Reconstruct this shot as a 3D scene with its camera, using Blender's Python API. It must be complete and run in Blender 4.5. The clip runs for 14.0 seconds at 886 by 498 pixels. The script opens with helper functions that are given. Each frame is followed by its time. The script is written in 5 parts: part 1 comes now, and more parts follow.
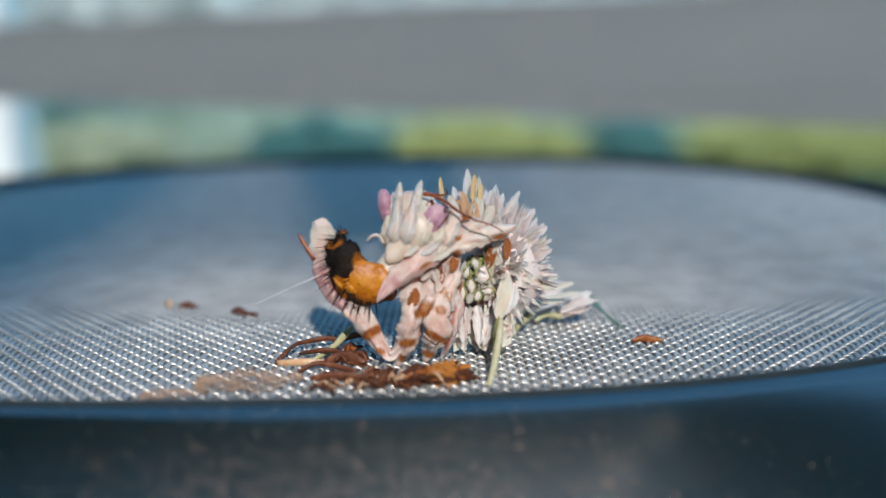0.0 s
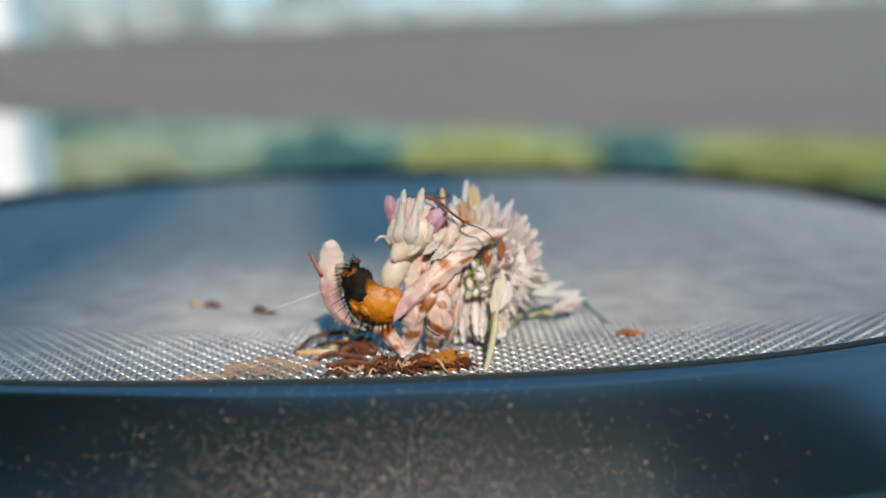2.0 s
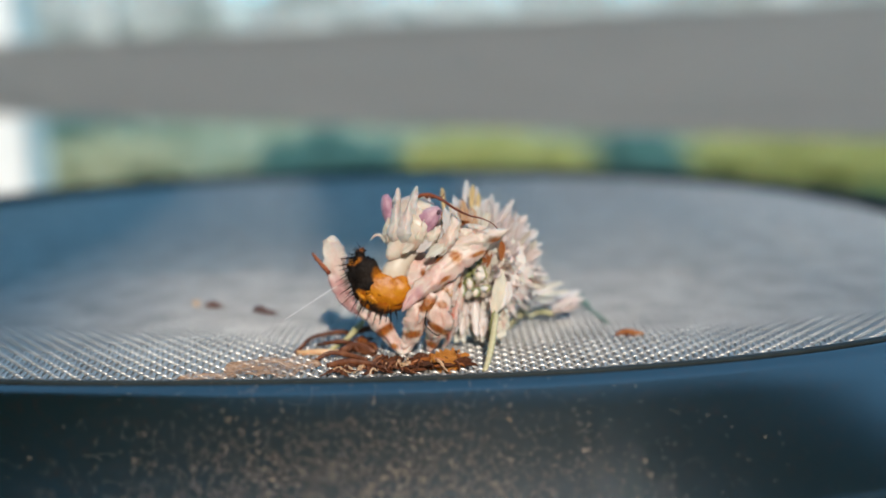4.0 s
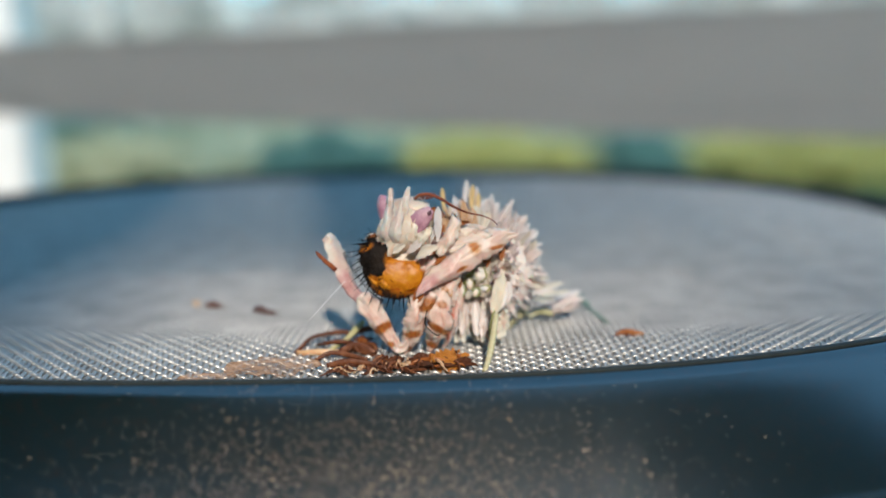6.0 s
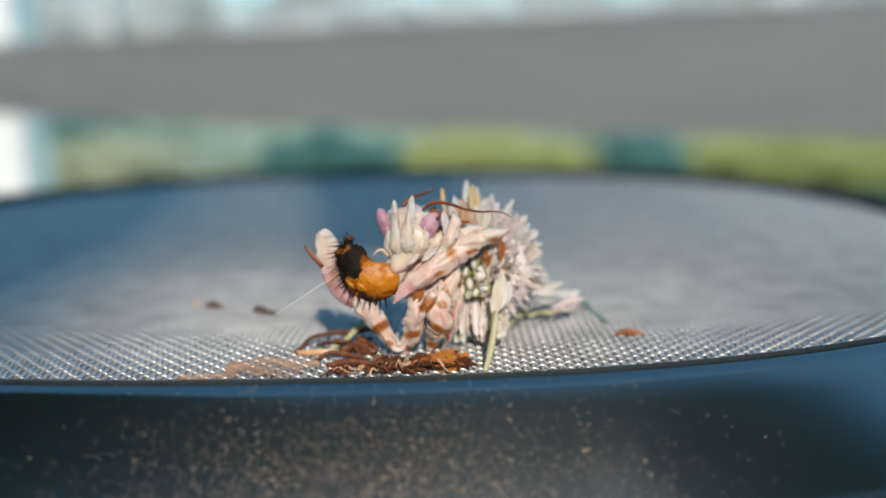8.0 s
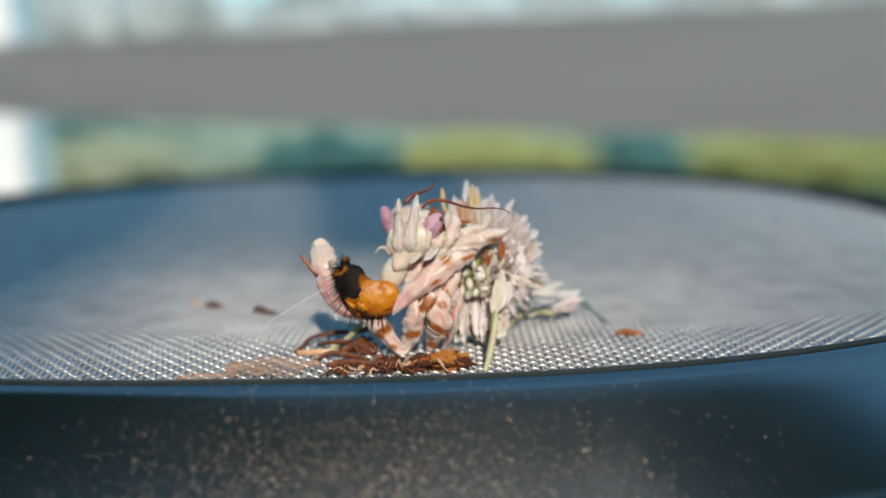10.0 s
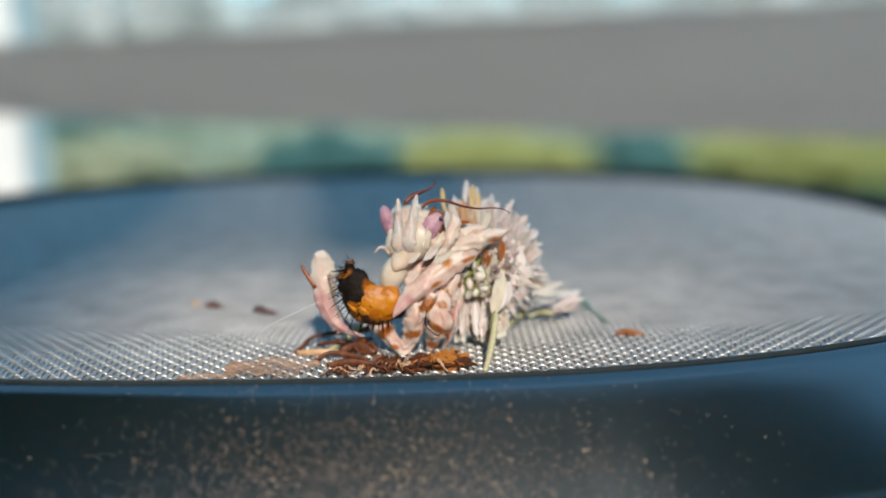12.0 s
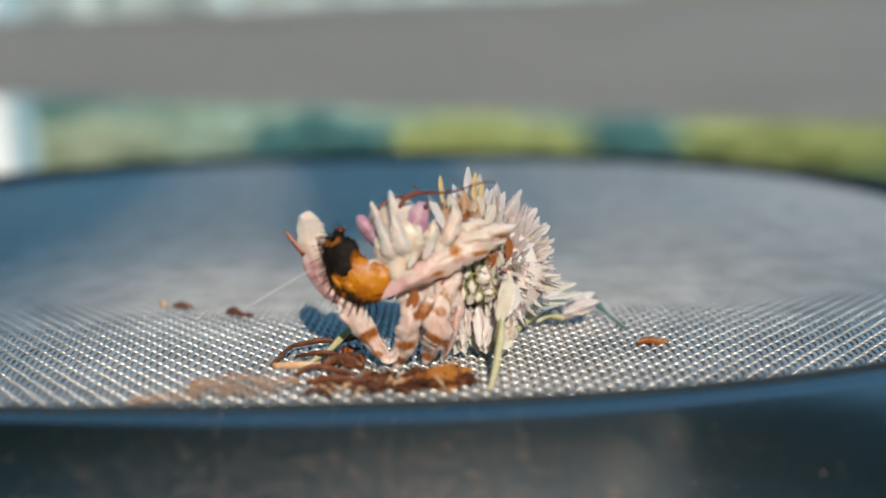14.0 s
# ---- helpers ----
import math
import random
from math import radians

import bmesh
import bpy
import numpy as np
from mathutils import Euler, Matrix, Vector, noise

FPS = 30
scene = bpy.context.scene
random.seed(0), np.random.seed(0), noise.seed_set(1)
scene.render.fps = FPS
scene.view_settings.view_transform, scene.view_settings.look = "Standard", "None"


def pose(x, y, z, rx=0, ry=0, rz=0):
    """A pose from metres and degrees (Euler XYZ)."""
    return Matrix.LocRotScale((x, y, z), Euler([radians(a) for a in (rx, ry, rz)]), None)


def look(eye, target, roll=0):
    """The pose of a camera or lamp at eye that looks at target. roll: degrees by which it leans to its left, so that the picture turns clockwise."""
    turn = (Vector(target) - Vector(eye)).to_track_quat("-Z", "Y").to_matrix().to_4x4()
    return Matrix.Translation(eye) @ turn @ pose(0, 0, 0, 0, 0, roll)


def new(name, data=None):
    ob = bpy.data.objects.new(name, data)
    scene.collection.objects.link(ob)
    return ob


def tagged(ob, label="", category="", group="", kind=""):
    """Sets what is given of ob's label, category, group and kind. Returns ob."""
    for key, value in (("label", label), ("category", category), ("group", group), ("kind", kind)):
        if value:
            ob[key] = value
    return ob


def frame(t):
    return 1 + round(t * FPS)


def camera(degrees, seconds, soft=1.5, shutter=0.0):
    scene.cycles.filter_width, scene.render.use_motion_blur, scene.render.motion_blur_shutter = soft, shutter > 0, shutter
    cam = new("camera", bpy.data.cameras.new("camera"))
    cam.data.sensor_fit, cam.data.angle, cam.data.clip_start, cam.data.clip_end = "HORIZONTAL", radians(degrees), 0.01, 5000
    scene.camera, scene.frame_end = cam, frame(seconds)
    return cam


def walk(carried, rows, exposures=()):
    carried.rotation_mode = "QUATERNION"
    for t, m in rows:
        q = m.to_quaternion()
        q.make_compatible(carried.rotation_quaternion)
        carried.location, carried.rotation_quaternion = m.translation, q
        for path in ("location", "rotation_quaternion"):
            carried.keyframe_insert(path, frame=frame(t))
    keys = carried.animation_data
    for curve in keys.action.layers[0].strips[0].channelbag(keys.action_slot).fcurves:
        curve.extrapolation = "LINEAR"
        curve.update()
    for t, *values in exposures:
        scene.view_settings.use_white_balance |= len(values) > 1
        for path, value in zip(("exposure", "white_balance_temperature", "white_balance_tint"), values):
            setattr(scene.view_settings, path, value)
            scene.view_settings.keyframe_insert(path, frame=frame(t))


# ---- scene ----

# ---------- camera ----------
cam = camera(56, 14.0, soft=1.5)
cam.data.dof.use_dof = True
cam.data.dof.focus_distance = 0.1066
cam.data.dof.aperture_fstop = 8.0
cam.data.dof.aperture_blades = 0


def eye(x, y, z, down, left, lean):
    """Camera pose: place, degrees it looks down, degrees it turns left, degrees it leans."""
    return pose(x, y, z, 90 - down, 0, left) @ pose(0, 0, 0, 0, 0, lean)


REST = (0, 0, 0.03472, 10.038, 0, -1.0)
CLOSE = (-0.00095, 0.01533, 0.03381, 11.207, -0.674, -0.756)
walk(cam, [
    (0.0, eye(-0.00078, 0.01262, 0.03397, 11.000, -0.555, -0.799)),
    (0.25, eye(-0.00054, 0.00873, 0.03420, 10.703, -0.384, -0.861)),
    (0.5, eye(-0.00036, 0.00587, 0.03437, 10.486, -0.258, -0.907)),
    (1.0, eye(-0.00016, 0.00251, 0.03457, 10.230, -0.111, -0.960)),
    (1.5, eye(-0.00006, 0.00100, 0.03466, 10.114, -0.044, -0.984)),
    (2.0, eye(-0.00002, 0.00039, 0.03470, 10.068, -0.017, -0.994)),
    (2.8, eye(*REST)),
    (12.2, eye(*REST)),
    (12.3, eye(-0.00003, 0.00055, 0.03469, 10.080, -0.024, -0.991)),
    (12.4, eye(-0.00059, 0.00960, 0.03415, 10.770, -0.422, -0.847)),
    (12.5, eye(-0.00099, 0.01595, 0.03377, 11.255, -0.701, -0.746)),
    (12.7, eye(-0.00097, 0.01564, 0.03379, 11.230, -0.687, -0.751)),
    (13.0, eye(*CLOSE)),
    (14.0, eye(*CLOSE)),
], exposures=[(0.0, 0.54, 5600, 6), (1.5, 0.57, 6050, 7), (12.0, 0.60, 6150, 7), (14.0, 0.60, 6250, 7)])

# ---------- light ----------
SUN_HIGH, SUN_ROUND = 34.0, 170.0     # degrees up; degrees round from +y towards +x
world = bpy.data.worlds.new("sky")
scene.world = world
world.use_nodes = True
wn = world.node_tree.nodes
sky = wn.new("ShaderNodeTexSky")
sky.sky_type, sky.sun_disc = "NISHITA", False
sky.sun_elevation, sky.sun_rotation = radians(SUN_HIGH), radians(SUN_ROUND)
sky.dust_density, sky.ozone_density = 0.5, 0.0
wn["Background"].inputs[1].default_value = 0.16
haze = wn.new("ShaderNodeMix")
haze.data_type, haze.blend_type = "RGBA", "MULTIPLY"
haze.inputs[0].default_value, haze.inputs[7].default_value = 1.0, (0.68, 1.02, 1.02, 1)
world.node_tree.links.new(sky.outputs[0], haze.inputs[6])
world.node_tree.links.new(haze.outputs[2], wn["Background"].inputs[0])
sun = new("sun", bpy.data.lights.new("sun", "SUN"))
sun.data.energy, sun.data.angle, sun.data.color = 3.0, radians(1.2), (1.0, 0.82, 0.66)
a, b = radians(SUN_HIGH), radians(SUN_ROUND)
sun.matrix_basis = look((math.cos(a) * math.sin(b), math.cos(a) * math.cos(b), math.sin(a)), (0, 0, 0))


# ---------- materials ----------
def material(name, colours, scale=200.0, rough=0.6, metal=0.0, bump=0.0, bump_scale=None, deep=0.0002, thin=0.0, sheen=0.0, vary=0.0, detail=4.0, stretch=None, soft_=0.0):
    """Principled material with a two-scale colour variation between the colours, fine relief, and light that comes through (thin)."""
    m = bpy.data.materials.new(name)
    m.use_nodes = True
    nt = m.node_tree
    p = nt.nodes["Principled BSDF"]
    co = nt.nodes.new("ShaderNodeTexCoord")
    src = co.outputs["Object"]
    if stretch:
        mp = nt.nodes.new("ShaderNodeMapping")
        mp.inputs["Scale"].default_value = stretch
        nt.links.new(src, mp.inputs[0])
        src = mp.outputs[0]
    n1, n2 = nt.nodes.new("ShaderNodeTexNoise"), nt.nodes.new("ShaderNodeTexNoise")
    for n, s in ((n1, scale), (n2, scale * 7)):
        n.inputs["Scale"].default_value, n.inputs["Detail"].default_value = s, detail
        nt.links.new(src, n.inputs["Vector"])
    add = nt.nodes.new("ShaderNodeMath")
    add.operation = "MULTIPLY_ADD"
    nt.links.new(n2.outputs["Fac"], add.inputs[0])
    add.inputs[1].default_value = 0.35
    nt.links.new(n1.outputs["Fac"], add.inputs[2])
    fac = add.outputs[0]
    if vary:
        info = nt.nodes.new("ShaderNodeObjectInfo")
        more = nt.nodes.new("ShaderNodeMath")
        more.operation = "MULTIPLY_ADD"
        nt.links.new(info.outputs["Random"], more.inputs[0])
        more.inputs[1].default_value = vary
        nt.links.new(fac, more.inputs[2])
        fac = more.outputs[0]
    ramp = nt.nodes.new("ShaderNodeValToRGB")
    lo, hi = 0.45, 0.95 + vary
    el = ramp.color_ramp.elements
    while len(el) < len(colours):
        el.new(0.5)
    for i, c in enumerate(colours):
        el[i].position = min(1.0, (lo + (hi - lo) * i / max(1, len(colours) - 1)) / (1 + vary))
        el[i].color = (*c, 1)
    div = nt.nodes.new("ShaderNodeMath")
    div.operation = "DIVIDE"
    nt.links.new(fac, div.inputs[0])
    div.inputs[1].default_value = 1 + vary
    nt.links.new(div.outputs[0], ramp.inputs[0])
    nt.links.new(ramp.outputs[0], p.inputs["Base Color"])
    p.inputs["Roughness"].default_value, p.inputs["Metallic"].default_value = rough, metal
    if bump:
        n3, bp = nt.nodes.new("ShaderNodeTexNoise"), nt.nodes.new("ShaderNodeBump")
        n3.inputs["Scale"].default_value, n3.inputs["Detail"].default_value = bump_scale or scale * 5, 3
        nt.links.new(src, n3.inputs["Vector"])
        bp.inputs["Strength"].default_value, bp.inputs["Distance"].default_value = bump, deep
        nt.links.new(n3.outputs["Fac"], bp.inputs["Height"])
        nt.links.new(bp.outputs[0], p.inputs["Normal"])
    if soft_:
        p.inputs["Subsurface Weight"].default_value, p.inputs["Subsurface Scale"].default_value = soft_, 0.0009
        p.inputs["Subsurface Radius"].default_value = (1.0, 0.62, 0.5)
    if thin:
        tr, mix = nt.nodes.new("ShaderNodeBsdfTranslucent"), nt.nodes.new("ShaderNodeMixShader")
        nt.links.new(ramp.outputs[0], tr.inputs["Color"])
        mix.inputs[0].default_value = thin
        nt.links.new(p.outputs[0], mix.inputs[1])
        nt.links.new(tr.outputs[0], mix.inputs[2])
        nt.links.new(mix.outputs[0], nt.nodes["Material Output"].inputs["Surface"])
    return m


WIRE = material("woven_wire", [(0.35, 0.355, 0.35), (0.60, 0.60, 0.58)], 150, 0.36, 0.6)
DARK_REFLECTION = material("matte_reflection_black", [(0.010, 0.016, 0.018), (0.014, 0.022, 0.024), (0.022, 0.030, 0.032)], 500, 0.85)
COAT = material("black_powder_coat", [(0.002, 0.008, 0.010), (0.003, 0.012, 0.014), (0.026, 0.018, 0.012)], 1400, 0.56)
nt_ = COAT.node_tree
p_ = nt_.nodes["Principled BSDF"]
p_.inputs["Specular IOR Level"].default_value, p_.inputs["Coat Weight"].default_value, p_.inputs["Coat Roughness"].default_value = 0.0, 1.0, 0.19
# fine grains, each with its own height, that glint one by one
vo, hm, bp_, tc = (nt_.nodes.new("ShaderNode" + k) for k in ("TexVoronoi", "Math", "Bump", "TexCoord"))
vo.inputs["Scale"].default_value = 4000
p_.inputs["Coat IOR"].default_value = 2.8
hm.operation = "MULTIPLY"
nt_.links.new(tc.outputs["Object"], vo.inputs["Vector"])
nt_.links.new(vo.outputs["Distance"], hm.inputs[0])
nt_.links.new(vo.outputs["Color"], hm.inputs[1])
nt_.links.new(hm.outputs[0], bp_.inputs["Height"])
bp_.inputs["Strength"].default_value, bp_.inputs["Distance"].default_value = 1.0, 0.000005
nt_.links.new(bp_.outputs[0], p_.inputs["Normal"])
nt_.links.new(bp_.outputs[0], p_.inputs["Coat Normal"])
INSIDE = material("grey_inside", [(0.14, 0.138, 0.13), (0.26, 0.25, 0.23)], 40, 0.8)
PETAL = material("white_petal", [(0.92, 0.73, 0.69), (0.95, 0.85, 0.82), (0.97, 0.91, 0.90)], 300, 0.5, 0, 0.15, 2500, thin=0.2, soft_=0.6, vary=0.5, stretch=(2, 2, 0.4))
CREAM = material("cream_petal", [(0.80, 0.66, 0.50), (0.88, 0.79, 0.67), (0.90, 0.85, 0.77)], 300, 0.5, 0, 0.2, 2500, thin=0.2, soft_=0.6, vary=0.5, stretch=(2, 2, 0.4))
PINK = material("pink_petal", [(0.55, 0.26, 0.31), (0.68, 0.46, 0.48), (0.74, 0.62, 0.60)], 220, 0.5, 0, 0.3, 2500, thin=0.2, soft_=0.5, vary=0.3)
SKIN = material("pale_insect_skin", [(0.74, 0.46, 0.38), (0.82, 0.66, 0.58), (0.85, 0.76, 0.70)], 300, 0.4, 0, 0.25, 1500, thin=0.2, soft_=0.6)
HEAD = material("cream_head_skin", [(0.70, 0.53, 0.42), (0.80, 0.70, 0.60), (0.85, 0.78, 0.71)], 420, 0.35, 0, 0.2, 1400, thin=0.12, soft_=0.6)
MAUVE = material("mauve_eye", [(0.36, 0.17, 0.27), (0.58, 0.34, 0.45), (0.76, 0.58, 0.64)], 420, 0.4, 0, 0.5, 2500, thin=0.15)
HORN = material("pinkish_white_horn", [(0.76, 0.60, 0.56), (0.84, 0.75, 0.71), (0.88, 0.82, 0.79)], 330, 0.4, 0, 0.2, 2200, thin=0.15, soft_=0.6)
EYE_SPOT = material("dark_eye_spot", [(0.07, 0.04, 0.06), (0.20, 0.12, 0.16)], 500, 0.2)
BLACK = material("black_bristle", [(0.004, 0.003, 0.003), (0.012, 0.008, 0.006)], 500, 0.7, 0, 0.9, 1500)
BLACK.node_tree.nodes["Principled BSDF"].inputs["Specular IOR Level"].default_value = 0.15
ORANGE = material("orange_patch", [(0.32, 0.085, 0.001), (0.48, 0.175, 0.002), (0.60, 0.265, 0.006)], 420, 0.45, 0, 0.4, 1500)
AMBER = material("amber_dry_petal", [(0.45, 0.15, 0.015), (0.66, 0.29, 0.05), (0.80, 0.46, 0.14)], 500, 0.4, 0, 0.5, 1500, thin=0.35)
RUST = material("rust_brown_band", [(0.24, 0.06, 0.012), (0.46, 0.16, 0.035), (0.62, 0.30, 0.11)], 400, 0.45, 0, 0.4, 1500, thin=0.35)
REDBROWN = material("red_brown_feeler", [(0.05, 0.010, 0.006), (0.20, 0.045, 0.015), (0.42, 0.15, 0.06)], 260, 0.35)
DRY = material("dry_brown_petal", [(0.03, 0.010, 0.004), (0.14, 0.045, 0.016), (0.36, 0.16, 0.07)], 900, 0.55, 0, 0.8, 1500, thin=0.1, vary=0.4)
TAN = material("tan_dry_petal", [(0.66, 0.34, 0.15), (0.80, 0.52, 0.31), (0.90, 0.70, 0.50)], 350, 0.5, 0, 0.4, 1500, thin=0.25, soft_=0.4)
FILM = material("thin_withered_petal", [(0.46, 0.24, 0.12), (0.78, 0.50, 0.31), (0.92, 0.72, 0.52)], 600, 0.4, 0, 0.9, 1500, thin=0.1)
nt_ = FILM.node_tree
clear, blend = nt_.nodes.new("ShaderNodeBsdfTransparent"), nt_.nodes.new("ShaderNodeMixShader")
fn_, fr_ = nt_.nodes.new("ShaderNodeTexNoise"), nt_.nodes.new("ShaderNodeMapRange")
fn_.inputs["Scale"].default_value, fn_.inputs["Detail"].default_value = 4.0, 5
fr_.inputs["From Min"].default_value, fr_.inputs["From Max"].default_value, fr_.inputs["To Min"].default_value, fr_.inputs["To Max"].default_value = 0.35, 0.65, 0.30, 0.98
fc_ = nt_.nodes.new("ShaderNodeTexCoord")
nt_.links.new(fc_.outputs["Object"], fn_.inputs["Vector"])
nt_.links.new(fn_.outputs["Fac"], fr_.inputs["Value"])
nt_.links.new(fr_.outputs[0], blend.inputs[0])
nt_.links.new(nt_.nodes["Material Output"].inputs["Surface"].links[0].from_socket, blend.inputs[1])
nt_.links.new(clear.outputs[0], blend.inputs[2])
nt_.links.new(blend.outputs[0], nt_.nodes["Material Output"].inputs["Surface"])
GREEN = material("green_sepal", [(0.20, 0.24, 0.06), (0.36, 0.39, 0.14), (0.54, 0.53, 0.28)], 300, 0.5, 0, 0.4, 1500, thin=0.2)
STEM = material("pale_green_stem", [(0.42, 0.42, 0.18), (0.60, 0.58, 0.36), (0.74, 0.72, 0.55)], 300, 0.45, 0, 0.4, 1500, thin=0.2)
YELLOW = material("yellow_petal", [(0.80, 0.60, 0.28), (0.88, 0.74, 0.42), (0.92, 0.84, 0.62)], 300, 0.4, 0, 0.4, 1500, thin=0.3)
THROAT = material("pale_throat_skin", [(0.84, 0.70, 0.52), (0.90, 0.82, 0.70), (0.94, 0.90, 0.84)], 300, 0.4, 0, 0.4, 1500, thin=0.3)
TEAL = material("bluish_green_leaf", [(0.10, 0.24, 0.18), (0.22, 0.38, 0.30)], 300, 0.5, thin=0.2)
GREYBLUE = material("shade_tinted_petal", [(0.22, 0.27, 0.34), (0.36, 0.42, 0.50)], 300, 0.5, thin=0.2)
DUST_GLINT = material("warm_dust_glint", [(0.55, 0.34, 0.20), (0.92, 0.68, 0.46)], 3000, 0.3)
SILK = material("white_silk", [(0.7, 0.7, 0.7), (0.85, 0.85, 0.85)], 300, 0.4)
BOARD = material("pale_painted_wood", [(0.58, 0.545, 0.525), (0.66, 0.625, 0.605), (0.72, 0.685, 0.665)], 3, 0.6, 0, 0.4, 60, stretch=(0.3, 1, 4))
WHITE = material("white_painted_wood", [(0.72, 0.72, 0.72), (0.82, 0.82, 0.82)], 6, 0.5, 0, 0.3, 60)
TABLE = material("brown_table_wood", [(0.16, 0.08, 0.04), (0.30, 0.17, 0.09), (0.42, 0.26, 0.15)], 8, 0.5, 0, 0.5, 120, stretch=(0.4, 6, 1))
UNSEEN_WOOD = material("unseen_dark_wood", [(0.03, 0.03, 0.03), (0.06, 0.055, 0.05)], 5, 0.7, stretch=(1, 8, 1))
LAWN = material("lawn", [(0.035, 0.07, 0.015), (0.08, 0.14, 0.03), (0.14, 0.18, 0.05)], 0.5, 0.9, 0, 0.5, 40)
# sunlight, shade and paling haze on the shrubs are put into these leaf colours
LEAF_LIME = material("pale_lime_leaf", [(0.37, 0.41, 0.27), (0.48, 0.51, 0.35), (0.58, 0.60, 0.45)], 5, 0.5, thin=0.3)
LEAF_SUN = material("sunlit_yellow_leaf", [(0.30, 0.33, 0.10), (0.42, 0.43, 0.15), (0.50, 0.50, 0.21)], 5, 0.5, thin=0.3)
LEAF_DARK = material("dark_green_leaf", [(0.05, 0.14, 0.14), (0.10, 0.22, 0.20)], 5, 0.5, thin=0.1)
LEAF_HAZE = material("haze_coloured_leaf", [(0.54, 0.56, 0.54), (0.68, 0.69, 0.68), (0.78, 0.79, 0.79)], 5, 0.5, thin=0.3)
LEAF_MINT = material("pale_mint_leaf", [(0.30, 0.38, 0.28), (0.46, 0.55, 0.44), (0.58, 0.65, 0.56)], 5, 0.5, thin=0.3)
LEAF_PALE = material("pale_green_leaf", [(0.22, 0.28, 0.14), (0.36, 0.42, 0.24), (0.46, 0.50, 0.34)], 5, 0.5, thin=0.3)
BARK = material("bark", [(0.06, 0.045, 0.035), (0.14, 0.11, 0.08)], 12, 0.85, 0, 0.8, 60)


def patched(m, spots, colours, wild=0.5, scale=900.0):
    """Adds blotches to a material: spots (x, z, half width, half height, degrees) in metres of the part's own space, ragged at the edge."""
    nt = m.node_tree
    p = nt.nodes["Principled BSDF"]
    first = p.inputs["Base Color"].links[0].from_socket
    co = nt.nodes.new("ShaderNodeTexCoord")
    nz = nt.nodes.new("ShaderNodeTexNoise")
    nz.inputs["Scale"].default_value, nz.inputs["Detail"].default_value = scale, 5
    nt.links.new(co.outputs["Object"], nz.inputs["Vector"])
    total = None
    for x, z, a, b, deg in spots:
        mp = nt.nodes.new("ShaderNodeMapping")
        mp.vector_type = "TEXTURE"
        mp.inputs["Location"].default_value = (x, 0, z)
        mp.inputs["Rotation"].default_value = (0, radians(deg), 0)
        mp.inputs["Scale"].default_value = (a, 1.0, b)
        nt.links.new(co.outputs["Object"], mp.inputs[0])
        ln = nt.nodes.new("ShaderNodeVectorMath")
        ln.operation = "LENGTH"
        nt.links.new(mp.outputs[0], ln.inputs[0])
        if total is None:
            total = ln.outputs["Value"]
        else:
            mn = nt.nodes.new("ShaderNodeMath")
            mn.operation = "MINIMUM"
            nt.links.new(total, mn.inputs[0])
            nt.links.new(ln.outputs["Value"], mn.inputs[1])
            total = mn.outputs[0]
    ad = nt.nodes.new("ShaderNodeMath")
    ad.operation = "MULTIPLY_ADD"
    nt.links.new(nz.outputs["Fac"], ad.inputs[0])
    ad.inputs[1].default_value = wild * 2
    nt.links.new(total, ad.inputs[2])
    rp = nt.nodes.new("ShaderNodeValToRGB")
    rp.color_ramp.elements[0].position, rp.color_ramp.elements[1].position = (0.62 + wild) / 3, (1.28 + wild) / 3
    rp.color_ramp.elements[0].color, rp.color_ramp.elements[1].color = (1, 1, 1, 1), (0, 0, 0, 1)
    dv = nt.nodes.new("ShaderNodeMath")
    dv.operation = "DIVIDE"
    dv.inputs[1].default_value = 3
    nt.links.new(ad.outputs[0], dv.inputs[0])
    nt.links.new(dv.outputs[0], rp.inputs[0])
    cr = nt.nodes.new("ShaderNodeValToRGB")
    cr.color_ramp.elements[0].color, cr.color_ramp.elements[1].color = (*colours[0], 1), (*colours[1], 1)
    cr.color_ramp.elements[0].position, cr.color_ramp.elements[1].position = 0.35, 0.65
    nt.links.new(nz.outputs["Fac"], cr.inputs[0])
    mx = nt.nodes.new("ShaderNodeMix")
    mx.data_type = "RGBA"
    nt.links.new(rp.outputs[0], mx.inputs[0])
    nt.links.new(first, mx.inputs[6])
    nt.links.new(cr.outputs[0], mx.inputs[7])
    for link in list(p.inputs["Base Color"].links):
        nt.links.remove(link)
    nt.links.new(mx.outputs[2], p.inputs["Base Color"])
    return m


# ---------- mesh helpers ----------
def mesh(name, verts, faces, mat, smooth=True):
    me = bpy.data.meshes.new(name)
    me.from_pydata([tuple(v) for v in verts], [], [tuple(f) for f in faces])
    me.materials.append(mat)
    if smooth:
        me.polygons.foreach_set("use_smooth", [True] * len(me.polygons))
    me.update()
    return me


def part(name, data, parent, m=None, label=""):
    ob = new(name, data)
    ob.parent = parent
    if m is not None:
        ob.matrix_basis = m
    return tagged(ob, label)


def thing(name, m, label, category, group="", kind=""):
    ob = new(name)
    ob.empty_display_size = 0.01
    ob.matrix_basis = m
    return tagged(ob, label, category, group, kind)


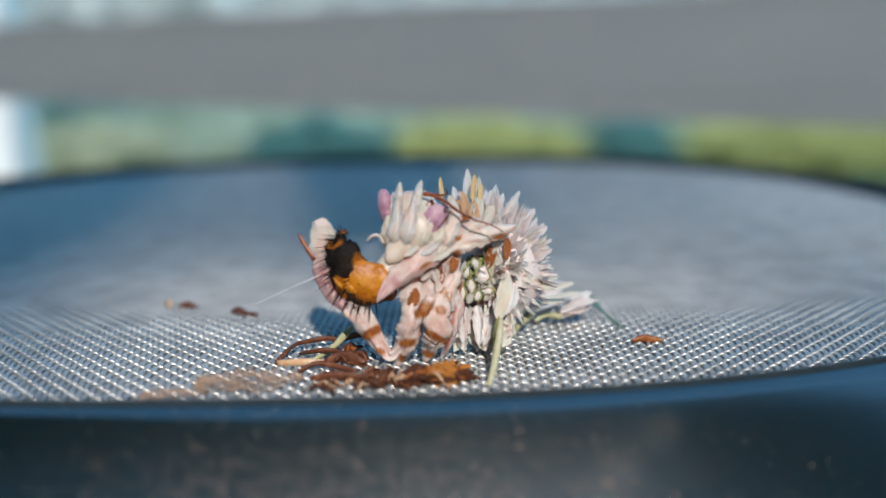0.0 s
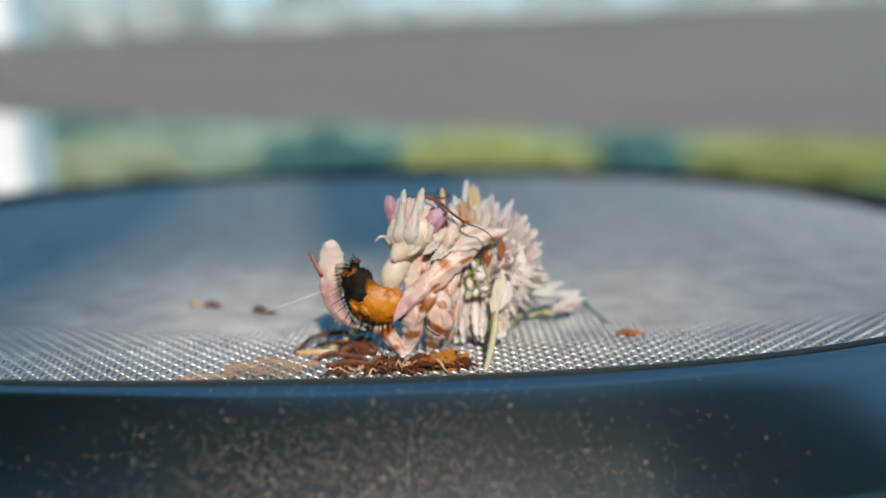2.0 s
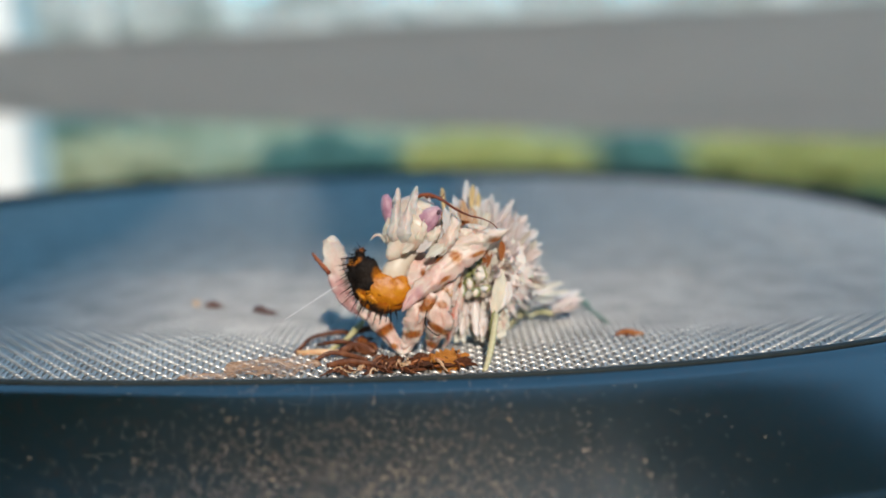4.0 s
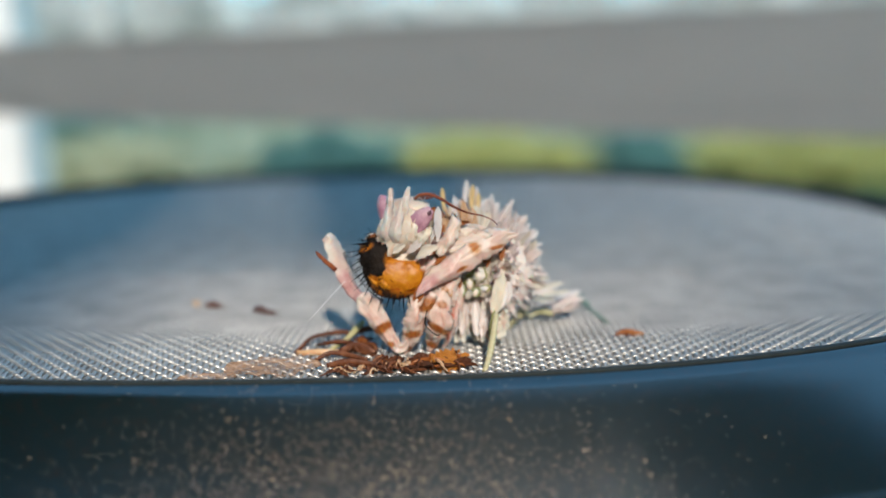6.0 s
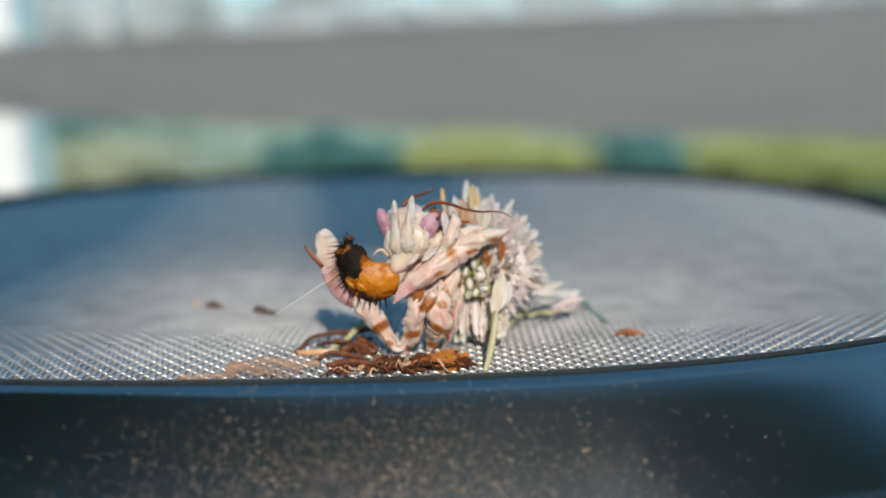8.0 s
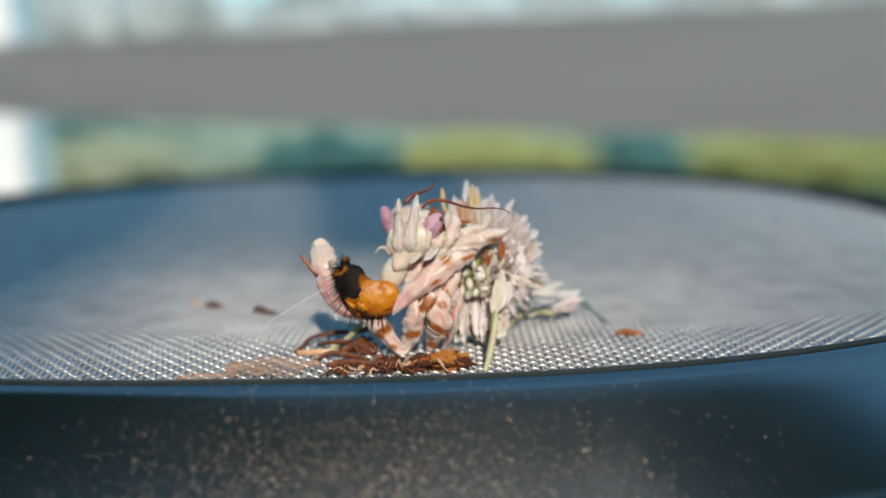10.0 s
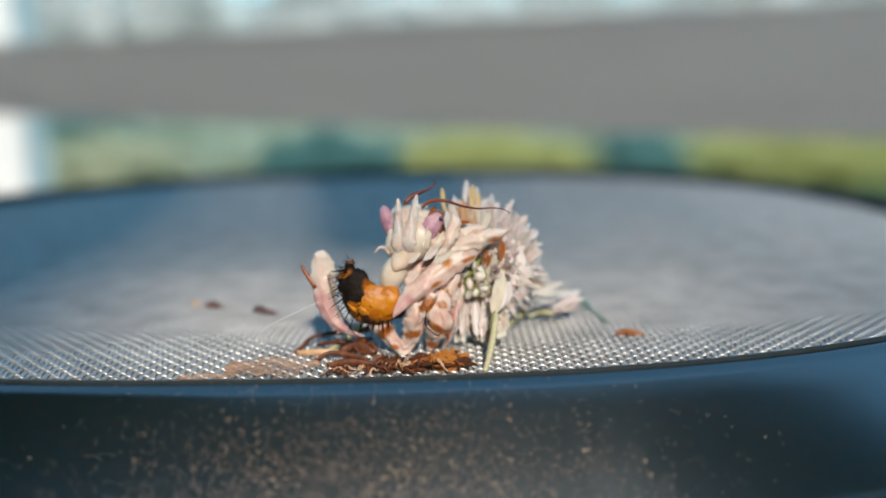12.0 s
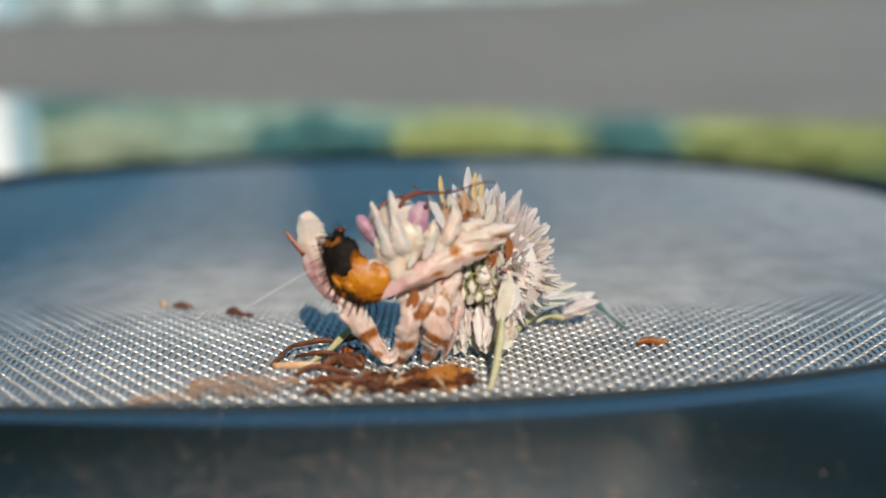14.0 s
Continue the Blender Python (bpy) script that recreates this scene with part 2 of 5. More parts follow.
def smooth_line(points, steps):
    """Catmull-Rom curve through the points, each a tuple of equal length."""
    p = [np.array(q, float) for q in points]
    p = [2 * p[0] - p[1]] + p + [2 * p[-1] - p[-2]]
    out = []
    for i in range(1, len(p) - 2):
        for s in range(steps):
            t = s / steps
            out.append(0.5 * (2 * p[i] + (p[i + 1] - p[i - 1]) * t + (2 * p[i - 1] - 5 * p[i] + 4 * p[i + 1] - p[i + 2]) * t * t
                              + (3 * p[i] - p[i - 1] - 3 * p[i + 1] + p[i + 2]) * t ** 3))
    out.append(p[-2])
    return out


def tube(points, sides=8, steps=5, flat=1.0, wobble=0.0, seed=0):
    """Round tapering limb: points are (x, y, z, radius); flat scales its depth. Gives verts and faces."""
    rnd = random.Random(seed)
    line = smooth_line(points, steps)
    verts, faces = [], []
    n = len(line)
    for i, q in enumerate(line):
        c, r = Vector(q[:3]), max(q[3], 1e-6)
        d = Vector(line[min(i + 1, n - 1)][:3]) - Vector(line[max(i - 1, 0)][:3])
        d.normalize()
        side = d.cross(Vector((0, 1, 0)))
        if side.length < 1e-3:
            side = d.cross(Vector((1, 0, 0)))
        side.normalize()
        deep = side.cross(d)
        for k in range(sides):
            a = 2 * math.pi * k / sides
            rr = r * (1 + wobble * rnd.uniform(-1, 1))
            verts.append(c + side * (math.cos(a) * rr) + deep * (math.sin(a) * rr * flat))
    for i in range(n - 1):
        for k in range(sides):
            k2 = (k + 1) % sides
            faces.append((i * sides + k, i * sides + k2, (i + 1) * sides + k2, (i + 1) * sides + k))
    faces.append(tuple(range(sides - 1, -1, -1)))
    faces.append(tuple(range((n - 1) * sides, n * sides)))
    return verts, faces


def leafy(points, thick=0.0004, jag=0.15, dent=0.3, keel=0.5, seed=0, steps=9, m=14, freq=5.0):
    """Flat leaf-like limb with an uneven edge: points are (x, y, z, width to one side, width to the other). Gives verts and faces."""
    line = smooth_line(points, steps)
    verts, faces = [], []
    n = len(line)
    ring_ = [2 * j / m - 1 for j in range(m + 1)] + [1 - 2 * j / m for j in range(1, m)]
    for i, q in enumerate(line):
        c = Vector(q[:3])
        d = (Vector(line[min(i + 1, n - 1)][:3]) - Vector(line[max(i - 1, 0)][:3])).normalized()
        side = d.cross(Vector((0, 1, 0))).normalized()
        deep = side.cross(d)
        t = freq * i / n
        e = [1 + jag * (1.6 * noise.noise(Vector((t, seed * 3.1 + s, 0.5))) + 1.2 * noise.noise(Vector((3.7 * t, seed * 1.7 + s, 2.5))) + 0.8 * noise.noise(Vector((9 * t, seed * 1.1 + s, 4.5)))) for s in (0, 9)]
        for k, u in enumerate(ring_):
            w = q[3] * e[0] * min(u, 0) + q[4] * e[1] * max(u, 0)
            face = 1 if k <= m else -1
            h = thick * (1 - abs(u) ** 2.5) * face + thick * keel * (1 - 2 * abs(u + 0.25 * math.sin(t)))
            h += dent * thick * 2 * noise.noise(Vector((u * 1.6, t * 1.2, seed * 2.3)))
            h += dent * thick * 2.2 * abs(noise.noise(Vector((u * 1.5 + 0.4 * t, t * 0.8, seed * 1.9 + 7)))) + dent * thick * 0.7 * noise.noise(Vector((u * 6, t * 4, seed)))
            verts.append(c + side * w - deep * h)
    s = len(ring_)
    for i in range(n - 1):
        for k in range(s):
            k2 = (k + 1) % s
            faces.append((i * s + k, i * s + k2, (i + 1) * s + k2, (i + 1) * s + k))
    faces.append(tuple(range(s - 1, -1, -1)))
    faces.append(tuple(range((n - 1) * s, n * s)))
    return verts, faces


def petal_shape(cup=0.25, bend=0.15, tip=0.6, belly=0.55, thick=0.03, n=10, m=4, wave=0.0, ragged=0.12, seed=0):
    """A petal of length 1 along z and width 1 with an uneven edge, hollow side towards -y. Gives verts and faces."""
    rq = random.Random(seed)
    rows = []
    lean_ = rq.uniform(-0.12, 0.12)
    for i in range(n + 1):
        t = i / n
        s = t ** (math.log(0.5) / math.log(belly))
        w = 0.5 * max(0.16 * (1 - t), math.sin(math.pi * min(s, 1)) ** tip) * (1 - 0.35 * t ** 3)
        row = []
        left, right = (1 + ragged * rq.uniform(-1, 1) for _ in range(2))
        for j in range(m + 1):
            u = 2 * j / m - 1
            y = -cup * w * u * u * 2 + bend * (t * t - 0.3 * t) + wave * math.sin(7 * t + 2 * u + seed) * 0.06 + ragged * 0.15 * rq.uniform(-1, 1)
            row.append((w * u * (left if u < 0 else right) + lean_ * t * t, y, t + (ragged * 0.1 * rq.uniform(-1, 1) if 0 < i < n else 0)))
        rows.append(row)
    verts = [(x, y - thick, z) for r in rows for x, y, z in r] + [(x * 0.97, y + thick, z) for r in rows for x, y, z in r]
    half = (n + 1) * (m + 1)
    at = lambda i, j: i * (m + 1) + j
    faces = []
    for i in range(n):
        for j in range(m):
            q = (at(i, j), at(i, j + 1), at(i + 1, j + 1), at(i + 1, j))
            faces += [q, tuple(half + v for v in reversed(q))]
        for j in (0, m):
            q = (at(i, j), at(i + 1, j), half + at(i + 1, j), half + at(i, j))
            faces.append(q if j == 0 else tuple(reversed(q)))
    for j in range(m):
        faces += [(at(0, j), half + at(0, j), half + at(0, j + 1), at(0, j + 1)), (at(n, j), at(n, j + 1), half + at(n, j + 1), half + at(n, j))]
    return verts, faces


def lump(rx, ry, rz, rough=0.06, seed=1, nu=16, nv=10):
    """A slightly uneven rounded body."""
    verts, faces = [(0, 0, -rz)], []
    off = Vector((seed * 3.7, seed * 1.3, seed * 2.1))
    for i in range(1, nv):
        a = math.pi * i / nv - math.pi / 2
        for k in range(nu):
            b = 2 * math.pi * k / nu
            d = Vector((math.cos(a) * math.cos(b), math.cos(a) * math.sin(b), math.sin(a)))
            s = 1 + rough * 2 * noise.noise(d * 2.2 + off)
            verts.append((d.x * rx * s, d.y * ry * s, d.z * rz * s))
    verts.append((0, 0, rz))
    for k in range(nu):
        k2 = (k + 1) % nu
        faces.append((0, 1 + k2, 1 + k))
        for i in range(nv - 2):
            faces.append((1 + i * nu + k, 1 + i * nu + k2, 1 + (i + 1) * nu + k2, 1 + (i + 1) * nu + k))
        faces.append((len(verts) - 1, 1 + (nv - 2) * nu + k, 1 + (nv - 2) * nu + k2))
    return verts, faces


def spikes(roots, sides=4):
    """Many thin thorns in one mesh: (base, tip, radius) each."""
    verts, faces = [], []
    for base, tip_, r in roots:
        base, tip_ = Vector(base), Vector(tip_)
        d = (tip_ - base).normalized()
        s = d.orthogonal().normalized()
        e = d.cross(s)
        o = len(verts)
        for k in range(sides):
            a = 2 * math.pi * k / sides
            verts.append(base + s * math.cos(a) * r + e * math.sin(a) * r)
        verts.append(tip_)
        for k in range(sides):
            faces.append((o + k, o + (k + 1) % sides, o + sides))
    return verts, faces


def span(base, tip_, width, face=(0, -1, 0), depth=None):
    """Matrix that lays a unit petal from base to tip, its hollow side facing face."""
    base, tip_ = Vector(base), Vector(tip_)
    z = tip_ - base
    length = z.length
    z.normalize()
    y = -Vector(face)
    y = y - z * y.dot(z)
    if y.length < 1e-4:
        y = z.orthogonal()
    y.normalize()
    x = y.cross(z)
    dp = depth or width
    return Matrix(((x.x * width, y.x * dp, z.x * length, base.x), (x.y * width, y.y * dp, z.y * length, base.y),
                   (x.z * width, y.z * dp, z.z * length, base.z), (0, 0, 0, 1)))


# The animal and the flower are laid out on a drawing grid of 0.0766 mm that leans back by ten degrees.
GRID, FAR = 7.6628e-05, 0.11299
LEAN = Matrix(((0.9998, 0, 0.0175, 0), (-0.0030, 0.9847, 0.1743, 0), (-0.0172, -0.1743, 0.9845, 0), (0, 0, 0, 1)))
MIDDLE = Vector((0, 0.11126, 0.01502))


def frame_at(x, y, z):
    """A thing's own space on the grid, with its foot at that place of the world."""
    return Matrix.Translation((x, y, z)) @ LEAN


class Grid:
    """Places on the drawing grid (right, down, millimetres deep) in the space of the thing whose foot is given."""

    def __init__(self, foot):
        self.shift = LEAN.to_3x3().inverted() @ (MIDDLE - Vector(foot))

    def __call__(self, x, y, d=0.0):
        s = GRID * (1 + d * 0.001 / FAR)
        return Vector(((x - 784) * s, d * 0.001, (441 - y) * s)) + self.shift


# ---------- ground and distance ----------
def ring(n, r):
    return [(r * math.cos(2 * math.pi * k / n), r * math.sin(2 * math.pi * k / n)) for k in range(n)]


verts, faces = [(0, 0, 0)], []
for r in (3, 8, 20, 60, 200, 1500):
    verts += [(x, y, 0.02 * noise.noise(Vector((x, y, 0))) * min(r, 20)) for x, y in ring(48, r)]
for k in range(48):
    faces.append((0, 1 + k, 1 + (k + 1) % 48))
    for i in range(5):
        faces.append((1 + i * 48 + k, 1 + (i + 1) * 48 + k, 1 + (i + 1) * 48 + (k + 1) % 48, 1 + i * 48 + (k + 1) % 48))
ground = new("ground", mesh("ground", verts, faces, LAWN))
ground.location = (0, 0, -0.80)
tagged(ground, "wide green lawn in daylight far behind the table", "ground", kind="structure")


def box(x0, x1, y0, y1, z0, z1, bevel=0.004):
    bm = bmesh.new()
    bmesh.ops.create_cube(bm, size=1)
    for v in bm.verts:
        v.co = ((x0 + x1) / 2 + v.co.x * (x1 - x0), (y0 + y1) / 2 + v.co.y * (y1 - y0), (z0 + z1) / 2 + v.co.z * (z1 - z0))
    bmesh.ops.bevel(bm, geom=bm.edges[:], offset=bevel, segments=2, affect="EDGES")
    return bm


def from_bm(name, bm, mat):
    me = bpy.data.meshes.new(name)
    bm.to_mesh(me)
    bm.free()
    me.materials.append(mat)
    return me


# brown table under the lid
table = thing("garden_table", pose(0, 0, -0.80), "brown slatted wooden garden table on the lawn", "table")
for i in range(8):
    part("plank", from_bm("plank", box(-0.9, 0.9, -0.45 + i * 0.14, -0.45 + i * 0.14 + 0.132, 0.70, 0.728), TABLE), table)
for x in (-0.8, 0.8):
    part("apron", from_bm("apron", box(x - 0.015, x + 0.015, -0.4, 0.6, 0.62, 0.70), TABLE), table)
    for y in (-0.38, 0.58):
        part("leg", from_bm("leg", box(x - 0.03, x + 0.03, y - 0.03, y + 0.03, 0.0, 0.70), TABLE), table)

# broad grey board across the view
board = thing("grey_rail", pose(0, 1.02, 0.0), "broad grey painted wooden rail behind the table", "rail")
bm = box(-1.6, 1.6, -0.012, 0.012, 0.0, 1.0, 0.003)
for v in bm.verts:
    top, low = 0.127 + 0.031 * v.co.x, 0.004 - 0.044 * v.co.x
    v.co.z = low + (top - low) * v.co.z
part("board", from_bm("board", bm, BOARD), board)
for x in (-1.5, 1.5):
    part("post", from_bm("post", box(x - 0.04, x + 0.04, 0.013, 0.09, -0.80, 0.2), BOARD), board)

post = thing("white_post", pose(-1.715, 3.3, -0.80), "white painted square wooden post standing in the lawn", "post")
part("shaft", from_bm("shaft", box(-0.128, 0.128, -0.12, 0.12, 0.0, 2.6, 0.015), WHITE), post)
part("cap_block", from_bm("cap_block", box(-0.16, 0.16, -0.15, 0.15, 2.6, 2.72, 0.015), WHITE), post)
part("foot_block", from_bm("foot_block", box(-0.16, 0.16, -0.15, 0.15, 0.0, 0.14, 0.015), WHITE), post)


# unseen dark wall added behind the viewer, to darken what the rim reflects
unseen_wall = new("unseen_wall", from_bm("unseen_wall", box(-9.0, 9.0, -4.72, -4.51, -0.85, 1.9, 0.01), UNSEEN_WOOD))
tagged(unseen_wall, "unseen dark wall behind the viewer, added for the rim to reflect", "wall", kind="structure")

# unseen screen added between the back wall and the table to shade the mesh, in two panels and a few slats; the sun
# comes in through the uneven gap between them
SHADE_PANELS = [((-5.0, -4.5), (0.42, -4.5), (0.42, -2.65), (0.40, -2.65), (0.347, -2.20), (0.318, -2.085), (0.324, -2.03), (0.318, -1.947), (0.288, -1.80), (0.270, -1.55), (0.309, -1.55), (0.309, -1.38), (-5.0, -1.38)),
          ((5.0, -1.38), (0.310, -1.38), (0.310, -1.55), (0.308, -1.82), (0.332, -1.95), (0.343, -2.018), (0.375, -2.032), (0.402, -2.015), (0.414, -1.93), (0.414, -1.62), (0.69, -1.62), (0.69, -2.65), (0.421, -2.65), (0.421, -4.5), (5.0, -4.5))]
# added narrow slats with gaps between them beside the opening, broader ones along the front, to thin the sun
SHADE_PANELS += [((x, -2.65), (x + 0.011, -2.65), (x + 0.011, -1.62), (x, -1.62)) for x in (0.430 + 0.0235 * k for k in range(11))]
SHADE_PANELS += [((-5.0, y), (5.0, y), (5.0, y + 0.021), (-5.0, y + 0.021)) for y in (-1.373 + 0.03 * k for k in range(16))]
SHADE_PANELS += [((-5.0, -0.89), (5.0, -0.89), (5.0, -0.12), (1.2, -0.30), (0.50, -0.45), (-0.40, -0.45), (-0.90, 0.20), (-5.0, 0.30))]
bm = bmesh.new()
for outline in SHADE_PANELS:
    low_, up_ = ([bm.verts.new((x, y, z)) for x, y in outline] for z in ((1.50, 1.56) if len(outline) > 4 else (1.50, 1.5015)))
    bm.faces.new(low_)
    bm.faces.new(list(reversed(up_)))
    for i in range(len(outline)):
        k = (i + 1) % len(outline)
        bm.faces.new((low_[i], up_[i], up_[k], low_[k]))
bmesh.ops.recalc_face_normals(bm, faces=bm.faces[:])
shade_screen = new("ceiling", from_bm("ceiling", bm, UNSEEN_WOOD))
tagged(shade_screen, "unseen dark screen with slats and an uneven gap, added to shade the mesh", "ceiling", kind="structure")


# unseen posts, added only to hold up the shade screen
for x, y in ((-4.8, 0.2), (4.8, 0.2), (-4.8, -4.3), (4.8, -4.3)):
    pp = thing("unseen_post", pose(x, y, -0.80), "unseen white square post added to carry the shade screen", "post", "porch posts")
    part("shaft", from_bm("shaft", box(-0.05, 0.05, -0.05, 0.05, 0.0, 2.3, 0.006), WHITE), pp)
    part("foot_block", from_bm("foot_block", box(-0.07, 0.07, -0.07, 0.07, 0.0, 0.1, 0.006), WHITE), pp)


def leaf_cloud(count, rx, ry, rz, size, seed):
    """Many small folded leaves in an uneven crown."""
    rnd = random.Random(seed)
    verts, faces = [], []
    for _ in range(count):
        d = Vector((rnd.gauss(0, 1), rnd.gauss(0, 1), rnd.gauss(0, 1))).normalized()
        s = rnd.uniform(0.45, 1.0) * (1 + 0.5 * noise.noise(d * 2.5 + Vector((seed, 0, 0))))
        c = Vector((d.x * rx * s, d.y * ry * s, rz + d.z * rz * s))
        if c.z < 0.02:
            continue
        u = Vector((rnd.gauss(0, 1), rnd.gauss(0, 1), rnd.gauss(0, 0.6))).normalized() * size * rnd.uniform(0.6, 1.3)
        w = u.orthogonal().normalized() * u.length * 0.4
        h = u.cross(w).normalized() * u.length * 0.12
        o = len(verts)
        verts += [c - u, c + w + h, c + u, c - w + h, c]
        faces += [(o, o + 1, o + 4), (o + 1, o + 2, o + 4), (o + 2, o + 3, o + 4), (o + 3, o, o + 4)]
    return verts, faces


def bush(x, y, rx, rz, mat, label, seed, count=2200, leaf=0.06):
    b = thing("shrub", pose(x, y, -0.80), label, "shrub", "shrubs round the lawn")
    v, f = leaf_cloud(count, rx, rx * 0.7, rz, leaf, seed)
    part("crown", mesh("crown", v, f, mat), b)
    for k in range(3):
        a = 2.1 * k + seed
        v, f = tube([(0.03 * math.cos(a), 0.03 * math.sin(a), 0, 0.02), (0.1 * math.cos(a), 0.1 * math.sin(a), rz * 0.6, 0.014),
                     (rx * 0.4 * math.cos(a), rx * 0.3 * math.sin(a), rz * 1.2, 0.006)], 6, 3)
        part("branch", mesh("branch", v, f, BARK), b)
    return b


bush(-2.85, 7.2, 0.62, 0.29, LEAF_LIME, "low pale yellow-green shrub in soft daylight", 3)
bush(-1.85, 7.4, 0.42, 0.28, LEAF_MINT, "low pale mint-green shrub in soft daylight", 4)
bush(-0.95, 7.0, 0.62, 0.29, LEAF_DARK, "low dark bluish-green shrub, shade put into its leaf colour", 5)
bush(0.48, 7.2, 0.85, 0.29, LEAF_SUN, "low yellow-green shrub, sunlight put into its leaf colour", 6)
bush(1.66, 7.0, 0.36, 0.28, LEAF_DARK, "low dark bluish-green shrub, shade put into its leaf colour", 7)
bush(2.95, 7.2, 0.95, 0.29, LEAF_SUN, "low yellow-green shrub, sunlight put into its leaf colour", 8)
bush(4.6, 7.4, 0.9, 0.29, LEAF_SUN, "low yellow-green shrub, sunlight put into its leaf colour", 9)
bush(-4.2, 7.4, 0.9, 0.28, LEAF_PALE, "low pale green shrub in soft daylight", 10)

# pale shrubs added to fill the bright strip below the rail
for k in range(9):
    bush(-6.6 + 1.65 * k, 11.5 + 0.5 * (k % 2), 1.2, 0.36 + 0.03 * (k % 3), LEAF_MINT, "added pale mint-green shrub filling the bright strip across the lawn", 30 + k, 1500, 0.09)

# added far trees; the distant haze is painted into their pale leaves
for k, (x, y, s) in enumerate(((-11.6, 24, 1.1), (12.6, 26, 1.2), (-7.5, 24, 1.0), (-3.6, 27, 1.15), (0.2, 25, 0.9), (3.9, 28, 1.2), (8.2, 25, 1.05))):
    far = thing("pale_tree", pose(x, y, -0.80), "added far tree across the lawn, haze painted into its pale grey-green", "tree", "far trees")
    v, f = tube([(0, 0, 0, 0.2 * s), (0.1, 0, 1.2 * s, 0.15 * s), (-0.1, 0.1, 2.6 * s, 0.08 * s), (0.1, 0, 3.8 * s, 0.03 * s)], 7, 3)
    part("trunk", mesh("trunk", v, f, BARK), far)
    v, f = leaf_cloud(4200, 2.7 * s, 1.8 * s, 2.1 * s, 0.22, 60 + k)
    part("crown", mesh("crown", v, f, LEAF_HAZE), far, pose(0, 0, 0.5))

# unseen tree added on the left to darken reflections in the wire mesh
tree = thing("unseen_tree", pose(-5.6, 8.0, -0.80), "unseen leafy dark green tree added beside the lawn", "tree")
v, f = tube([(0, 0, 0, 0.16), (0.1, 0, 1.2, 0.12), (0.6, -0.1, 2.4, 0.10), (1.4, -0.3, 3.6, 0.07), (2.4, -0.5, 4.4, 0.03)], 8, 4)
part("trunk", mesh("trunk", v, f, BARK), tree)
for k in range(5):
    v, f = tube([(0.5 + 0.3 * k, -0.1, 2.4 + 0.35 * k, 0.05), (1.2 + 0.3 * k, 0.5 * (-1) ** k, 3.2 + 0.3 * k, 0.03), (2.0 + 0.4 * k, 1.2 * (-1) ** k, 3.8 + 0.2 * k, 0.01)], 6, 3)
    part("limb", mesh("limb", v, f, BARK), tree)
v, f = leaf_cloud(5200, 2.8, 2.0, 1.7, 0.16, 21)
part("crown", mesh("crown", v, f, LEAF_DARK), tree, pose(1.2, 0.3, 2.9))

# ---------- mesh lid ----------
CX, CY, R_TUBE, TUBE, Z_TUBE = -0.019, 0.243, 0.1524, 0.003, 0.0007
R_MESH = 0.1485
SLOPE, BULGE = radians(42.5), radians(1)       # the wall under the rounded edge flares outwards, a little less further down
lid = thing("mesh_lid", pose(CX, CY, -0.072), "round black powder-coated tub with a silvery woven wire top", "mesh lid")
prof = []
for k in range(17):
    a = radians(200) + (SLOPE - radians(200)) * k / 16
    prof.append((R_TUBE + TUBE * math.cos(a), Z_TUBE + 0.072 + TUBE * math.sin(a)))


def wall_at(s):
    """Radius and height of the flaring wall, s metres below the rounded edge."""
    lean_ = SLOPE - BULGE * s / 0.036
    return R_TUBE + TUBE * math.cos(SLOPE) + s * math.sin(lean_), Z_TUBE + 0.072 + TUBE * math.sin(SLOPE) - s * math.cos(lean_)


r_low = wall_at(0.018)[0]
prof += [wall_at(0.003 * k) for k in range(1, 7)] + [(r_low + 0.001, 0.045), (r_low + 0.0005, 0.02), (r_low - 0.001, 0.004), (r_low - 0.003, 0.0),
         (R_TUBE - 0.006, 0.0), (R_TUBE - 0.006, 0.004), (R_TUBE - 0.003, 0.02), (R_TUBE - 0.0045, 0.060)]
N = 220
FRONT, BACK = 2.4, 2.3      # both sides are flatter than a circle, most so towards the viewer


def round_off(a):
    """How far the outline reaches beyond a circle in the direction a."""
    n = FRONT if math.sin(a) < 0 else BACK
    return (abs(math.cos(a)) ** n + abs(math.sin(a)) ** n) ** (-1 / n)


def half_chord(u, front):
    """Half the width of the mesh at the distance u from its middle."""
    n = FRONT if front else BACK
    return R_MESH * max(0.0, 1 - (abs(u) / R_MESH) ** n) ** (1 / n)


verts = []
for i in range(N):
    a = 2 * math.pi * i / N
    for r, z in prof:
        r += R_TUBE * (round_off(a) - 1)
        verts.append((r * math.cos(a), r * math.sin(a), z))
P = len(prof)
faces = [(i * P + k, ((i + 1) % N) * P + k, ((i + 1) % N) * P + (k + 1) % P, i * P + (k + 1) % P) for i in range(N) for k in range(P)]
part("rim", mesh("rim", verts, faces, COAT), lid, label="thick rounded rim with a fine speckled black coating")
# a thin added band over the inner half of the rounded edge stands for its dark reflection
dark_reflection = []
for thick in (0.00025, -0.0002):
    side_ = [radians(196 - 114 * k / 12) for k in range(13)]
    for a in (side_ if thick > 0 else reversed(side_)):
        dark_reflection.append((R_TUBE + (TUBE + thick) * math.cos(a), Z_TUBE + 0.072 + (TUBE + thick) * math.sin(a)))
verts = []
for i in range(N):
    a = 2 * math.pi * i / N
    for r, z in dark_reflection:
        r += R_TUBE * (round_off(a) - 1)
        verts.append((r * math.cos(a), r * math.sin(a), z))
P = len(dark_reflection)
faces = [(i * P + k, ((i + 1) % N) * P + k, ((i + 1) % N) * P + (k + 1) % P, i * P + (k + 1) % P) for i in range(N) for k in range(P)]
